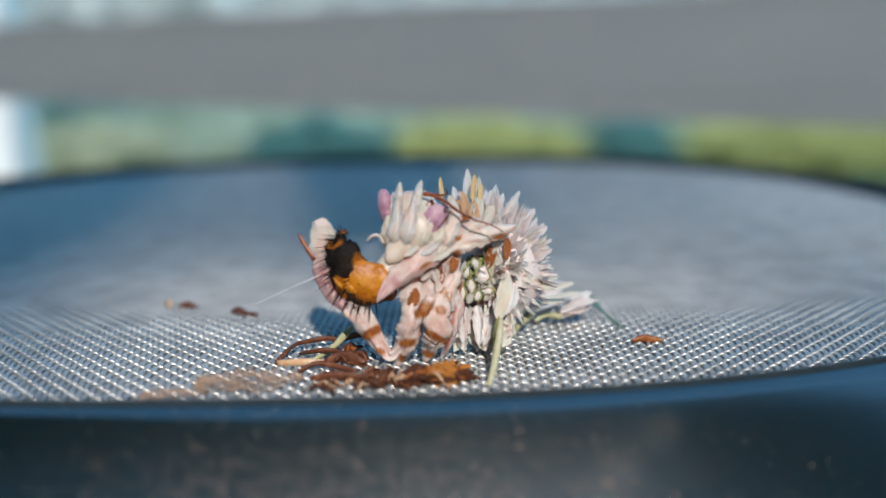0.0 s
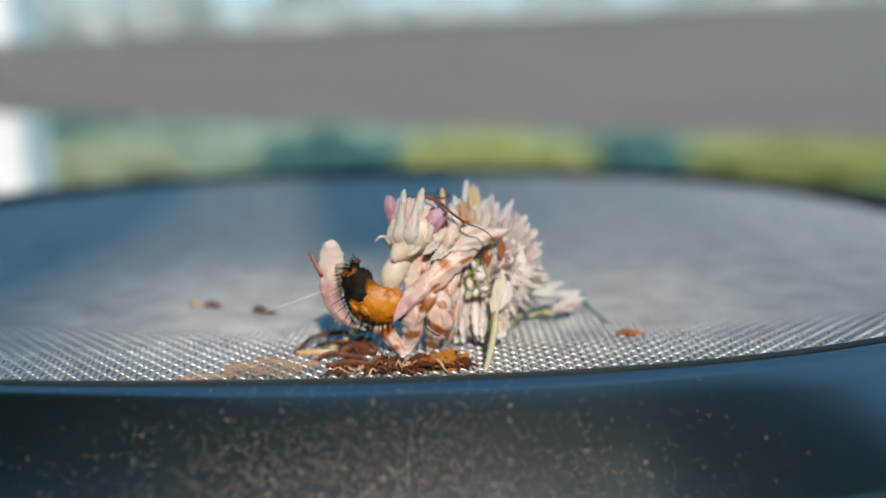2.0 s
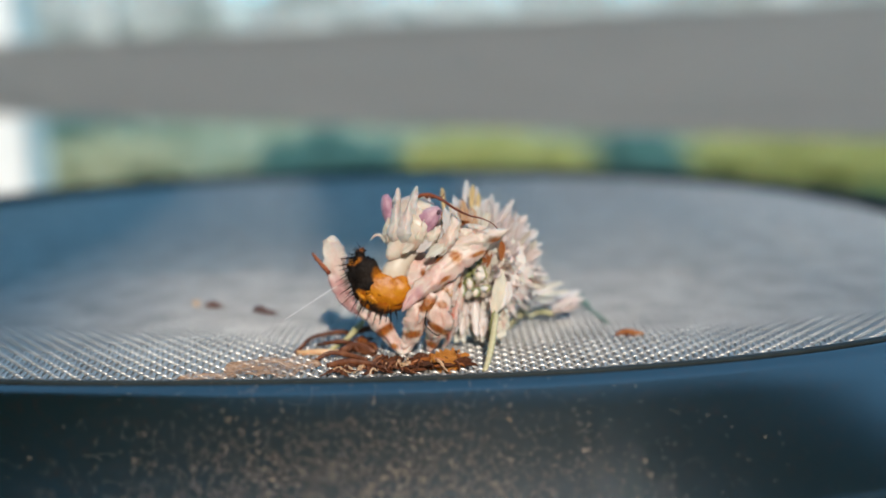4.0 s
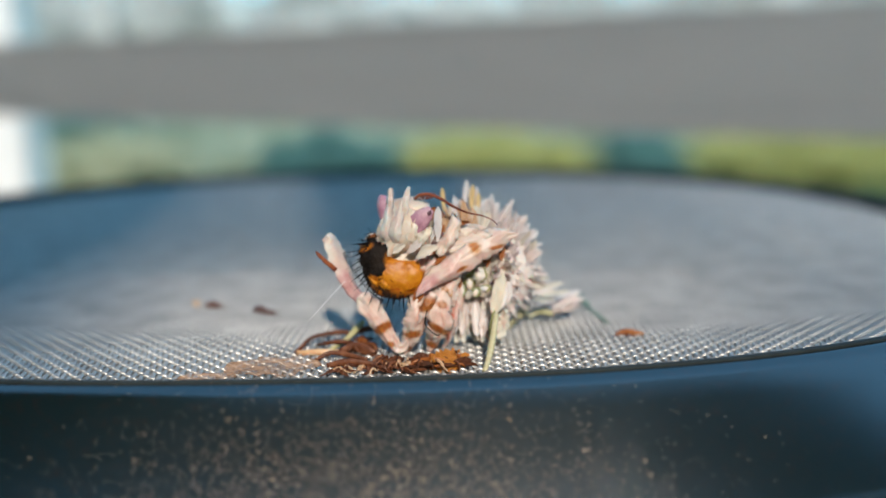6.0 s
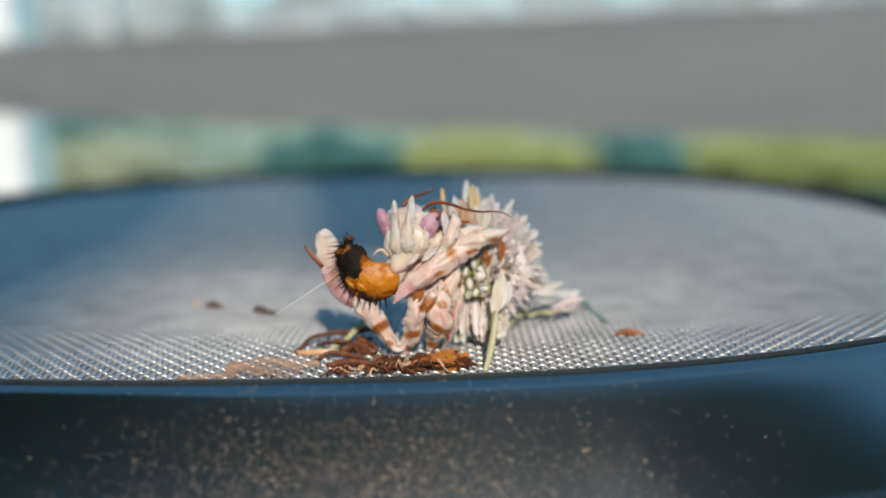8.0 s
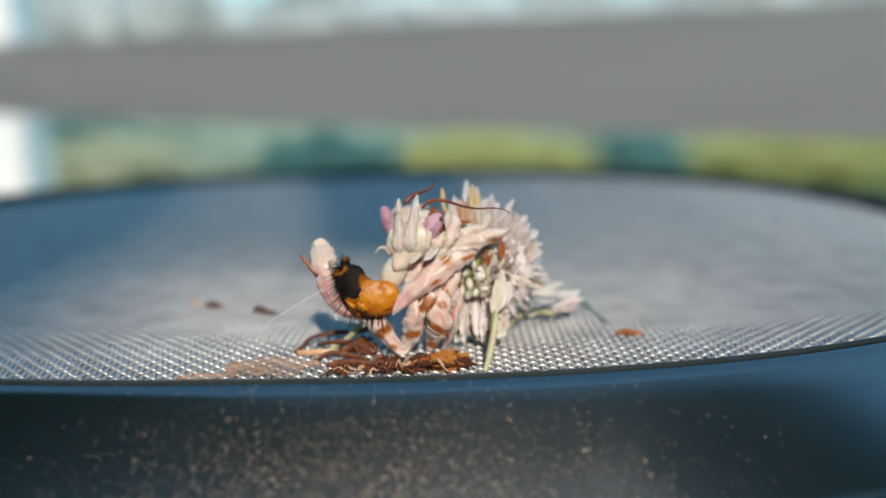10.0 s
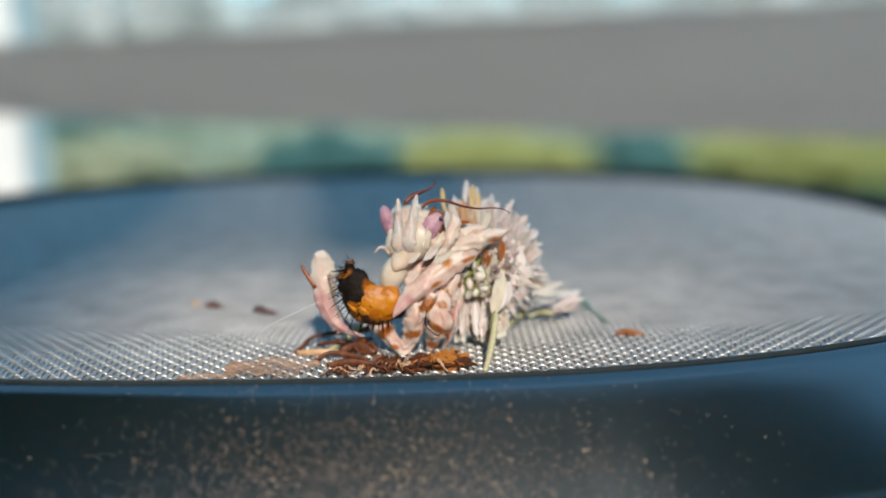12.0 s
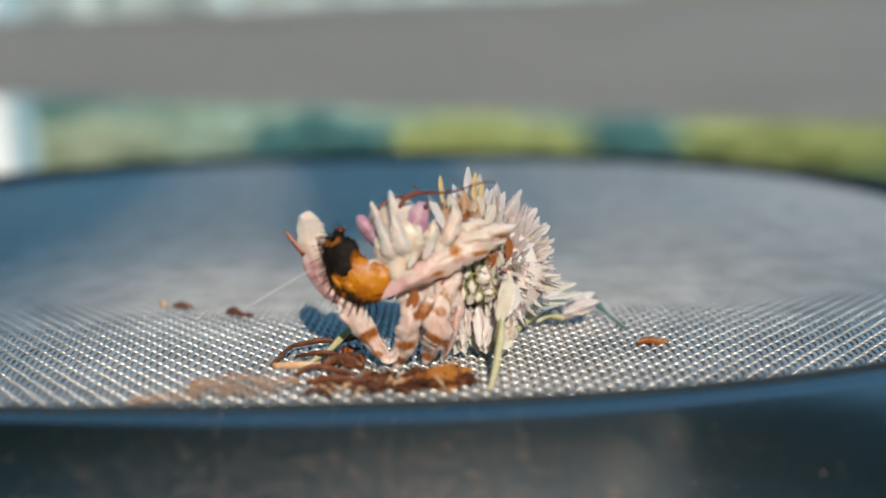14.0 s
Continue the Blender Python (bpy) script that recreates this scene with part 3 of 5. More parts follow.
part("dark_reflection", mesh("dark_reflection", verts, faces, DARK_REFLECTION), lid, label="thin matte black band for the dark reflection along the inner edge")
verts = [(x, y, 0.003 + 0.002 * noise.noise(Vector((x * 30, y * 30, 0)))) for r in (0.02, 0.06, 0.1, R_TUBE - 0.004) for x, y in ring(64, r)]
faces = [tuple(range(64))] + [(i * 64 + k, (i + 1) * 64 + k, (i + 1) * 64 + (k + 1) % 64, i * 64 + (k + 1) % 64) for i in range(3) for k in range(64)]
part("floor_plate", mesh("floor_plate", verts, faces, INSIDE), lid)

# dust grains on the near side of the rim, pale and warm to stand for sun glints
rd = random.Random(3)
verts, faces = [], []
for _ in range(5200):
    a = radians(rd.gauss(-86.5, 5.2))
    if rd.random() < 0.04:
        b_ = radians(rd.uniform(20, 110))
        r, z = R_TUBE + TUBE * math.cos(b_), Z_TUBE + 0.072 + TUBE * math.sin(b_)
    else:
        r, z = wall_at(0.016 * rd.random() ** 0.55)
    r += R_TUBE * (round_off(a) - 1)
    c = Vector((r * math.cos(a), r * math.sin(a), z))
    w = rd.uniform(0.00004, 0.00008) * (2.3 if rd.random() < 0.03 else 1)
    spin = Euler((rd.uniform(0, 6.3), rd.uniform(0, 6.3), rd.uniform(0, 6.3))).to_matrix()
    grain = [spin @ Vector(q) for q in ((1, 0, 0.2), (-0.4, 0.9, 0), (-0.6, -0.8, 0.1), (0, 0, 0.8), (0.1, 0, -0.7))]
    o = len(verts)
    verts += [c + Vector(q) * w for q in grain]
    faces += [(o, o + 1, o + 3), (o + 1, o + 2, o + 3), (o + 2, o, o + 3), (o + 1, o, o + 4), (o + 2, o + 1, o + 4), (o, o + 2, o + 4)]
tagged(part("dust_glints", mesh("dust_glints", verts, faces, DUST_GLINT, False), lid, label="pale dust grains standing for sun glints on the rim"), kind="stuff")

PITCH, WIRE_R, TURN = 0.00118, 0.00029, radians(-1.0)


def woven(index, along, spans, sides):
    """One wire of the weave, crossing over and under; along: 0 runs away from the viewer, 1 runs across. spans: (from, to, steps per crossing)."""
    off = index * PITCH
    pts = []
    for a, b, per in spans:
        n = max(2, int((b - a) / PITCH * per))
        pts += [a + (b - a) * i / n for i in range(n)]
    pts.append(spans[-1][1])
    s = np.array(pts)
    phase = math.pi * (index % 2) + (0 if along == 0 else math.pi)
    z = 0.00028 * np.cos(math.pi * s / PITCH + phase)
    side = off + 0.00004 * np.sin(s * 90 + index * 1.7)
    ca, sa = math.cos(TURN), math.sin(TURN)
    cross = []
    for k in range(sides):
        a = 2 * math.pi * k / sides + math.pi / 4
        u, w = side + WIRE_R * math.cos(a), z + WIRE_R * math.sin(a)
        x, y = (u, s) if along == 0 else (s, u)
        cross.append(np.stack([x * ca - y * sa, x * sa + y * ca, w + 0.072], 1))
    v = np.stack(cross, 1).reshape(-1, 3)
    n = len(s)
    i = np.arange(n - 1)[:, None] * sides
    k = np.arange(sides)[None, :]
    k2 = (k + 1) % sides
    f = np.stack([i + k, i + k2, i + sides + k2, i + sides + k], -1).reshape(-1, 4)
    return v, f


def wire_mesh(v, f):
    me = bpy.data.meshes.new("wire")
    me.vertices.add(len(v))
    me.vertices.foreach_set("co", v.astype(np.float32).ravel())
    me.loops.add(f.size)
    me.loops.foreach_set("vertex_index", f.astype(np.int32).ravel())
    me.polygons.add(len(f))
    me.polygons.foreach_set("loop_start", np.arange(0, f.size, 4, dtype=np.int32))
    me.materials.append(WIRE)
    me.update(calc_edges=True)
    me.polygons.foreach_set("use_smooth", np.ones(len(f), dtype=bool))
    return me


NEAR_EDGE = 0.075          # how far the finely built part of the weave reaches from the near rim
rest_v, rest_f, count = [], [], 0
half = int(R_MESH / PITCH)
for along in (0, 1):
    for i in range(-half, half + 1):
        u = i * PITCH
        if along == 0:
            c0, c1 = -half_chord(u, True), half_chord(u, False)
            mid = -R_MESH + NEAR_EDGE + 0.02
            spans_ = [(c0, mid, 4), (mid, c1, 3)] if c0 < mid < c1 else [(c0, c1, 3)]
            near = abs(u + 0.019) < 0.085
        else:
            c1 = half_chord(u, u < 0)
            c0 = -c1
            near = u < -R_MESH + NEAR_EDGE
            spans_ = [(c0, c1, 4 if near else 3)]
        if c1 - c0 < 0.008:
            continue
        v, f = woven(i, along, spans_, 6 if near else 4)
        if near:
            part("wire", wire_mesh(v, f), lid)
        else:
            rest_v.append(v)
            rest_f.append(f + count)
            count += len(v)
tagged(part("wire_cloth", wire_mesh(np.concatenate(rest_v), np.concatenate(rest_f)), lid), kind="stuff")

# ---------- clover flower ----------
SHAPES = [petal_shape(0.45, 0.20, 0.42, 0.54, seed=1, ragged=0.2), petal_shape(0.6, -0.15, 0.5, 0.5, seed=2, ragged=0.2), petal_shape(0.35, 0.35, 0.4, 0.58, wave=1.0, seed=3, ragged=0.22), petal_shape(0.7, 0.05, 0.55, 0.5, seed=4, ragged=0.2),
          petal_shape(0.7, 0.25, 0.5, 0.46, ragged=0.28, seed=5), petal_shape(0.5, -0.3, 0.6, 0.52, wave=0.8, ragged=0.28, seed=6)]


def petal_set(name, mat):
    return [mesh(name, v, f, mat) for v, f in SHAPES]


ROUND_P = [mesh('petal', *petal_shape(c_, b_, 0.38, 0.56, ragged=0.2, wave=1.2, seed=q_, n=14, m=8), CREAM) for q_, (c_, b_) in enumerate(((0.2, 0.1), (0.3, -0.12), (0.15, 0.2)))]
WHITE_P, CREAM_P, DRY_P, TAN_P, GREEN_P, RUST_P, AMBER_P, SKIN_P = (petal_set(n, m) for n, m in (
    ("petal", PETAL), ("petal", CREAM), ("dry_petal", DRY), ("dry_petal", TAN), ("sepal", GREEN), ("dry_petal", RUST), ("dry_petal", AMBER), ("flap", SKIN)))

FINE = [petal_shape(0.5, 0.2, 0.7, 0.5, ragged=0.3, seed=21 + k, n=5, m=2) for k in range(4)]
FOOT_C = (0.0065, 0.1165, 0.0)
gc = Grid(FOOT_C)
clover = thing("clover_flower", frame_at(*FOOT_C), "white clover flower head with pointed petals lying on wire mesh", "flower")
rnd = random.Random(11)
C = gc(872, 480, 9)
v, f = lump(76 * GRID, 68 * GRID, 86 * GRID, 0.15, 5)
part("core", mesh("core", v, f, PETAL), clover, Matrix.Translation(C), "cream-coloured core between the petals")
GOLD = math.pi * (3 - math.sqrt(5))
K = 480
for i in range(K):
    z = 1 - 2 * (i + 0.5) / K
    r = math.sqrt(1 - z * z)
    d = Vector((r * math.cos(i * GOLD), r * math.sin(i * GOLD), z))
    d += Vector((rnd.gauss(0, 0.09), rnd.gauss(0, 0.09), rnd.gauss(0, 0.09)))
    d.normalize()
    if d.x < -0.62 and d.z > -0.5 or d.z < -0.88 or d.y > 0.75:
        continue
    long = 126 if d.z > -0.2 else 98
    if d.z > 0.75 and d.x < 0:
        long = 136
    if d.x > 0.3:
        long -= 26 * d.x
    long *= rnd.uniform(0.86, 1.08)
    if d.y < -0.5:
        long *= 0.78
    base = C + d * 44 * GRID
    sag = Vector((0, 0, -10 * GRID)) if d.z < 0.3 else Vector((0, 0, 4 * GRID))
    end = C + d * long * GRID + sag
    face = Vector((rnd.uniform(-0.5, 0.5), -1, rnd.uniform(-0.5, 0.2)))
    q_ = rnd.random()
    kind = rnd.choice(WHITE_P if q_ < 0.78 else CREAM_P if q_ < 0.94 else SKIN_P)
    part("petal", kind, clover, span(base, end, rnd.uniform(9, 20) * GRID, face))
# finer petals crowded between them
verts, faces = [], []
for i in range(1500):
    d = Vector((rnd.gauss(0, 1), rnd.gauss(0, 1), rnd.gauss(0, 1))).normalized()
    if d.x < -0.55 and d.z > -0.5 or d.z < -0.85 or d.y > 0.6:
        continue
    long = (118 - 22 * max(0, d.x)) * rnd.uniform(0.62, 1.04) * (0.8 if d.y < -0.5 else 1)
    m_ = span(C + d * 40 * GRID, C + d * long * GRID + Vector((rnd.uniform(-6, 6), rnd.uniform(-6, 6), rnd.uniform(-6, 6))) * GRID, rnd.uniform(7, 13) * GRID, (rnd.uniform(-0.9, 0.9), -1, rnd.uniform(-0.9, 0.9)))
    v, f = FINE[i % 4]
    faces += [tuple(len(verts) + k for k in q) for q in f]
    verts += [m_ @ Vector(q) for q in v]
tagged(part("petal_filling", mesh("petal_filling", verts, faces, PETAL), clover, label="crowd of fine white petals"), kind="stuff")
# tall pale florets on top
for x0, y0, x1, y1, w in ((822, 385, 824, 318, 16), (838, 388, 842, 328, 14), (808, 388, 803, 345, 14), (830, 392, 812, 352, 16), (850, 390, 866, 352, 16),
                          (880, 395, 908, 352, 18), (862, 392, 884, 356, 18), (905, 405, 934, 382, 18), (912, 430, 952, 408, 20), (910, 455, 950, 462, 18)):
    part("petal", rnd.choice(WHITE_P), clover, span(gc(x0, y0, 8), gc(x1, y1, 8 + rnd.uniform(-2, 2)), w * GRID, (0.2, -1, 0.1)))
YELLOW_P = petal_set("petal", YELLOW)
for x0, y0, x1, y1, w in ((786, 376, 783, 330, 9), (834, 372, 836, 326, 12), (844, 376, 848, 340, 10)):
    part("petal", rnd.choice(YELLOW_P), clover, span(gc(x0, y0, 6), gc(x1, y1, 6), w * GRID), label="pale yellow pointed petal")
# brownish florets at the top beside the head
for x0, y0, x1, y1, w, s_ in ((806, 410, 798, 358, 18, CREAM_P), (822, 408, 818, 352, 18, TAN_P), (838, 408, 844, 362, 18, CREAM_P), (814, 408, 806, 364, 14, TAN_P), (850, 410, 866, 374, 18, CREAM_P), (800, 404, 786, 366, 10, TAN_P), (796, 402, 812, 366, 22, TAN_P), (824, 404, 838, 368, 22, TAN_P), (842, 404, 828, 376, 18, TAN_P), (786, 398, 774, 372, 14, RUST_P), (812, 396, 800, 372, 16, TAN_P), (830, 412, 832, 372, 14, CREAM_P), (814, 412, 838, 402, 10, RUST_P), (798, 412, 808, 398, 9, DRY_P)):
    part("dry_petal", rnd.choice(s_), clover, span(gc(x0, y0, 4.5), gc(x1, y1, 5), w * GRID, (0.2, -1, 0.1)), label="withered tan petal")
# limp overlapping petals below
v, f = lump(50 * GRID, 24 * GRID, 34 * GRID, 0.2, 7)
part("core", mesh("core", v, f, CREAM), clover, Matrix.Translation(gc(850, 558, 8.5)))
for k in range(46):
    x = rnd.uniform(806, 894)
    y = rnd.uniform(516, 572)
    L = rnd.uniform(30, 52)
    part("petal", rnd.choice(rnd.choice((ROUND_P, ROUND_P, CREAM_P, WHITE_P, SKIN_P))), clover, span(gc(x, y, 6.0 + rnd.uniform(-1, 2)), gc(x + rnd.uniform(-14, 10), min(606, y + L), 4.4 + rnd.uniform(-1.2, 1.2)), rnd.uniform(16, 30) * GRID, (rnd.uniform(-0.7, 0.7), -1, rnd.uniform(-0.2, 0.4))))
# broad petals in front and below
for x0, y0, x1, y1, w, d in ((889, 482, 876, 560, 27, 2), (898, 498, 888, 550, 22, 3.4), (882, 500, 868, 548, 18, 3.2), (840, 534, 846, 598, 24, 4.5), (822, 536, 816, 596, 20, 4.6), (862, 540, 850, 600, 22, 4.5),
                             (806, 545, 800, 600, 22, 5), (866, 470, 880, 430, 30, 4), (900, 470, 915, 520, 26, 6), (876, 560, 880, 600, 26, 8)):
    part("petal", rnd.choice(ROUND_P if w > 26 else WHITE_P), clover, span(gc(x0, y0, d), gc(x1, y1, d - 1), w * GRID, (0.1, -1, 0.2)), label="broad cream petal")
for x0, y0, x1, y1, w in ((925, 505, 972, 490, 13), (935, 515, 1000, 500, 12), (935, 530, 985, 530, 12), (945, 525, 1010, 515, 10)):
    part("petal", rnd.choice(CREAM_P), clover, span(gc(x0, y0, 12), gc(x1, y1, 15), w * GRID, (0.2, -1, 0.3)))
v, f = lump(26 * GRID, 10 * GRID, 36 * GRID, 0.3, 8)
part("calyx", mesh("calyx", v, f, GREEN), clover, Matrix.Translation(gc(843, 490, 4.4)), "green calyx in the opened side")
# pale drops held by thin green sepals in the opened side
for x, y, w, h, tilt in ((849, 486, 23, 29, 8), (831, 503, 13, 22, -6), (824, 482, 11, 16, 20), (857, 511, 21, 11, -8), (838, 468, 12, 18, -16), (858, 464, 13, 22, 14), (842, 518, 12, 16, 24), (818, 514, 10, 22, 0)):
    v, f = lump(w * 0.5 * GRID, w * 0.3 * GRID, h * 0.5 * GRID, 0.28, x)
    m_ = Matrix.Translation(gc(x, y, 2.9)) @ pose(0, 0, 0, 0, tilt, 0)
    part("bud", mesh("bud", v, f, PETAL), clover, m_, "small pale bud")
    for s in (-1, 1):
        q = [(s * w * (0.5 - 0.45 * u * u + 0.08 * math.sin(x + 5 * u)) * GRID, -w * 0.16 * GRID, (0.62 - 1.2 * (u + 1) / 2 * (1 if s > 0 else 0.8)) * h * GRID, (1.6 - abs(u)) * 1.1 * GRID) for u in (-1, -0.5, 0, 0.5, 1)]
        v, f = tube(q, 6, 4, 1, 0.25, x)
        part("sepal", mesh("sepal", v, f, GREEN), clover, m_, "thin green sepal")
for x0, y0, x1, y1, w in ((846, 512, 838, 470, 12), (870, 500, 866, 462, 16), (818, 500, 822, 462, 12), (852, 526, 862, 500, 14), (826, 530, 834, 508, 12), (868, 520, 860, 486, 10)):
    part("petal", rnd.choice(CREAM_P), clover, span(gc(x0, y0, 3.4), gc(x1, y1, 3.0), w * GRID, (rnd.uniform(-0.6, 0.6), -1, 0.1)))
for x0, y0, x1, y1, w in ((856, 470, 862, 436, 9), (866, 468, 856, 440, 8), (860, 474, 872, 446, 7), (887, 462, 889, 426, 13), (808, 525, 816, 485, 9)):
    part("dry_petal", rnd.choice(RUST_P), clover, span(gc(x0, y0, 2.6), gc(x1, y1, 2.6), w * GRID), label="dried rust-brown petal")
v, f = tube([(*gc(878, 556, 1.0), 4.5 * GRID), (*gc(872, 600, -1.0), 6 * GRID), (*gc(866, 630, -2.6), 5.5 * GRID), (*gc(858, 658, -4.5), 4.5 * GRID)], 8, 5)
part("stem", mesh("stem", v, f, STEM), clover, label="pale yellow-green stem")
part("sepal", GREEN_P[0], clover, span(gc(866, 598, 1), gc(876, 548, 1), 8 * GRID), label="thin dark green sepal")


def fallen_floret(x, y, mat_set, turn, seed, label, name="fallen_floret"):
    """A loose floret with a few limp petals and a curved foot, lying on the mesh."""
    rr = random.Random(seed)
    t = thing(name, pose(x, y, 0.0012, 0, 0, turn), label, "floret", "loose florets on the mesh")
    for k in range(4):
        a = rr.uniform(-0.7, 0.7)
        L = rr.uniform(0.0032, 0.0054)
        part("petal", rr.choice(mat_set), t, span((0, 0, rr.uniform(0, 0.001)), (L * math.cos(a), L * math.sin(a), rr.uniform(0.0, 0.0042)), rr.uniform(0.0018, 0.0030), (0, -0.6, 1)))
    v, f = tube([(0, 0, 0.0004, 0.0005), (-0.002, 0.0006, 0.0008, 0.0004), (-0.004, 0.0003, 0.0002, 0.0003)], 6, 4)
    part("foot", mesh("foot", v, f, STEM), t)
    return t


# pale florets lying behind the flower
fallen_floret(0.0115, 0.1290, WHITE_P, 15, 1, "white clover floret lying on the mesh")
fallen_floret(0.0150, 0.1330, WHITE_P, 40, 2, "white clover floret lying on the mesh")
fallen_floret(0.0170, 0.1270, WHITE_P, 20, 3, "white clover floret lying on the mesh")
fallen_floret(0.0120, 0.1370, WHITE_P, 60, 4, "white clover floret lying on the mesh")


def blade(name, pts, mat, label, category, flat=0.5, sides=8):
    """A thin curved bit lying on or over the mesh: points in millimetres with a radius."""
    o = Vector(pts[0][:3]) * 0.001
    o.z = 0
    v, f = tube([((p[0] * 0.001 - o.x), (p[1] * 0.001 - o.y), p[2] * 0.001, p[3] * 0.001) for p in pts], sides, 5, flat, 0.05, len(pts))
    ob = new(name, mesh(name, v, f, mat))
    ob.location = o
    return tagged(ob, label, category)


blade("green_stalk", [(9.6, 123, 0.4, 0.3), (10.5, 123, 1.6, 0.45), (12.2, 123, 3.4, 0.75), (12.9, 123, 4.0, 0.3)], STEM, "short pale green stalk with a yellow-green end", "stalk")
# the shade on this petal is its grey-blue colour
blade("grey_petal", [(9.8, 126, 2.0, 0.3), (11.0, 126, 3.6, 1.0), (12.6, 126, 5.4, 0.9), (13.2, 126, 5.8, 0.2)], GREYBLUE, "petal behind the flower, its shade painted grey-blue", "petal", 0.25)
blade("green_shoot", [(25.4, 125, 0.4, 0.12), (24.6, 127, 0.9, 0.22), (23.6, 130, 1.4, 0.2), (23.0, 134, 1.9, 0.5), (22.6, 136, 2.6, 0.2)], TEAL, "small bluish-green shoot on the mesh", "shoot")
blade("orange_bit", [(25.2, 118.6, 0.5, 0.2), (26.6, 118.8, 0.8, 0.5), (28.2, 118.4, 0.7, 0.45), (29.4, 118.9, 0.5, 0.2)], RUST, "small orange-brown dry bit on the mesh", "dry bit", 0.6)
blade("dark_crumb", [(-41.4, 140.6, 0.5, 0.3), (-40.2, 140.9, 0.7, 0.6), (-39.0, 140.4, 0.6, 0.4), (-38.2, 140.4, 0.4, 0.2)], DRY, "small dark brown crumb on the mesh", "crumb", 0.8)
blade("dark_crumb", [(-32.2, 137.0, 0.5, 0.3), (-31.0, 136.6, 0.8, 0.6), (-29.6, 135.4, 0.6, 0.4), (-27.8, 134.6, 0.5, 0.4)], DRY, "small dark brown crumb on the mesh", "crumb", 0.8)
blade("pale_crumb", [(-44.2, 143.0, 0.4, 0.3), (-43.0, 141.6, 0.8, 0.6), (-42.6, 140.2, 0.5, 0.2)], TAN, "small pale crumb on the mesh", "crumb", 0.8)

# dried bits in front of the animal
blade("dry_stalk", [(-20.8, 112.0, 0.5, 0.35), (-19.6, 114.5, 1.4, 0.3), (-18.6, 117.0, 1.5, 0.3), (-14.8, 118.6, 1.6, 0.38), (-13.4, 118.2, 0.9, 0.2)], DRY, "bent dark brown dry stalk", "dry stalk")
blade("dry_stalk", [(-20.6, 112.0, 0.5, 0.4), (-17.6, 111.6, 0.7, 0.5), (-14.8, 111.6, 0.6, 0.45)], TAN, "short tan dry stalk", "dry stalk")
blade("dry_stalk", [(-14.6, 111.6, 0.7, 0.4), (-12.6, 111.8, 1.3, 0.75), (-10.6, 111.0, 1.0, 0.8), (-9.4, 110.4, 0.6, 0.4)], DRY, "thick dark brown dry stalk", "dry stalk")
blade("dry_stalk", [(-14.0, 116.6, 1.6, 0.35), (-11.8, 117.6, 2.2, 0.45), (-8.6, 118.0, 2.3, 0.4), (-7.4, 116.6, 1.4, 0.25)], DRY, "dark brown dry stalk under the foreleg", "dry stalk")
blade("dry_stalk", [(-15.6, 105.8, 0.6, 0.35), (-12.6, 105.6, 1.1, 0.55), (-9.6, 105.2, 0.9, 0.4), (-7.6, 105.0, 0.8, 0.3)], DRY, "dark reddish-brown dry stalk", "dry stalk")
blade("dry_stalk", [(-17.6, 108.6, 0.5, 0.25), (-15.4, 109.6, 1.2, 0.34), (-12.6, 109.0, 0.9, 0.38), (-10.4, 108.2, 0.6, 0.22)], DRY, "thin dark brown dry stalk", "dry stalk")
blade("dry_stalk", [(-18.4, 115.6, 0.5, 0.2), (-16.6, 113.6, 1.4, 0.3), (-14.2, 113.2, 1.7, 0.34), (-12.0, 114.2, 0.8, 0.2)], DRY, "thin dark brown dry stalk", "dry stalk")
blade("dry_stalk", [(-5.2, 104.2, 0.5, 0.2), (-3.4, 105.0, 1.3, 0.34), (-1.0, 104.6, 1.5, 0.4), (1.2, 105.2, 0.7, 0.2)], RUST, "short rust-brown dry stalk", "dry stalk")
blade("pale_stalk", [(-16.4, 113.0, 0.4, 0.3), (-14.0, 114.6, 1.6, 0.35), (-12.4, 116.2, 3.0, 0.5), (-11.6, 117.0, 3.6, 0.25)], STEM, "thin pale green stalk", "stalk")


def crumpled(name, x, y, turn, mats, mat_set, count, length, width, height, seed, label):
    """Thin dry shreds and limp petals heaped on the mesh."""
    rr = random.Random(seed)
    t = thing(name, pose(x, y, 0.0004, 0, 0, turn), label, "dry petals", "dry bits on the mesh")
    for k in range(count):
        bx, by = rr.uniform(-0.5, 0.5) * length, rr.uniform(-0.5, 0.5) * width
        a, h = length * rr.uniform(0.14, 0.36), height * rr.uniform(0.3, 1.0)
        c_, s_ = math.cos(0.8 * rr.gauss(0, 1)), rr.uniform(-0.9, 0.9)
        w_ = rr.uniform(0.00012, 0.00034)
        w_ *= 0.95
        q = [(a * (u - 0.5) * c_, a * (u - 0.5) * s_ + 0.08 * width * rr.uniform(-1, 1), w_ * 0.4 + h * rr.uniform(0.1, 1.0) * (0.3 if u in (0, 1) else 1), *(w_ * rr.uniform(0.5, 1.3) * (0.3 if u in (0, 1) else 1) for _ in (0, 1))) for u in (0, 0.25, 0.5, 0.75, 1)]
        v, f = leafy(q, w_ * 0.16, 0.6, 1.6, 1.0, seed * 10 + k, 5, 5, 7)
        part("shred", mesh("shred", v, f, rr.choice(mats)), t, pose(bx, by, 0))
        if k % 2 == 0:
            L = length * rr.uniform(0.16, 0.34)
            b_ = rr.gauss(0, 0.9)
            part("dry_petal", rr.choice(mat_set), t, span((bx, by, rr.uniform(0, 0.4) * height), (bx + L * math.cos(b_), by + L * math.sin(b_), rr.uniform(0.1, 0.8) * height), width * rr.uniform(0.14, 0.30), (0, rr.uniform(-0.8, -0.2), 1)))
    return t


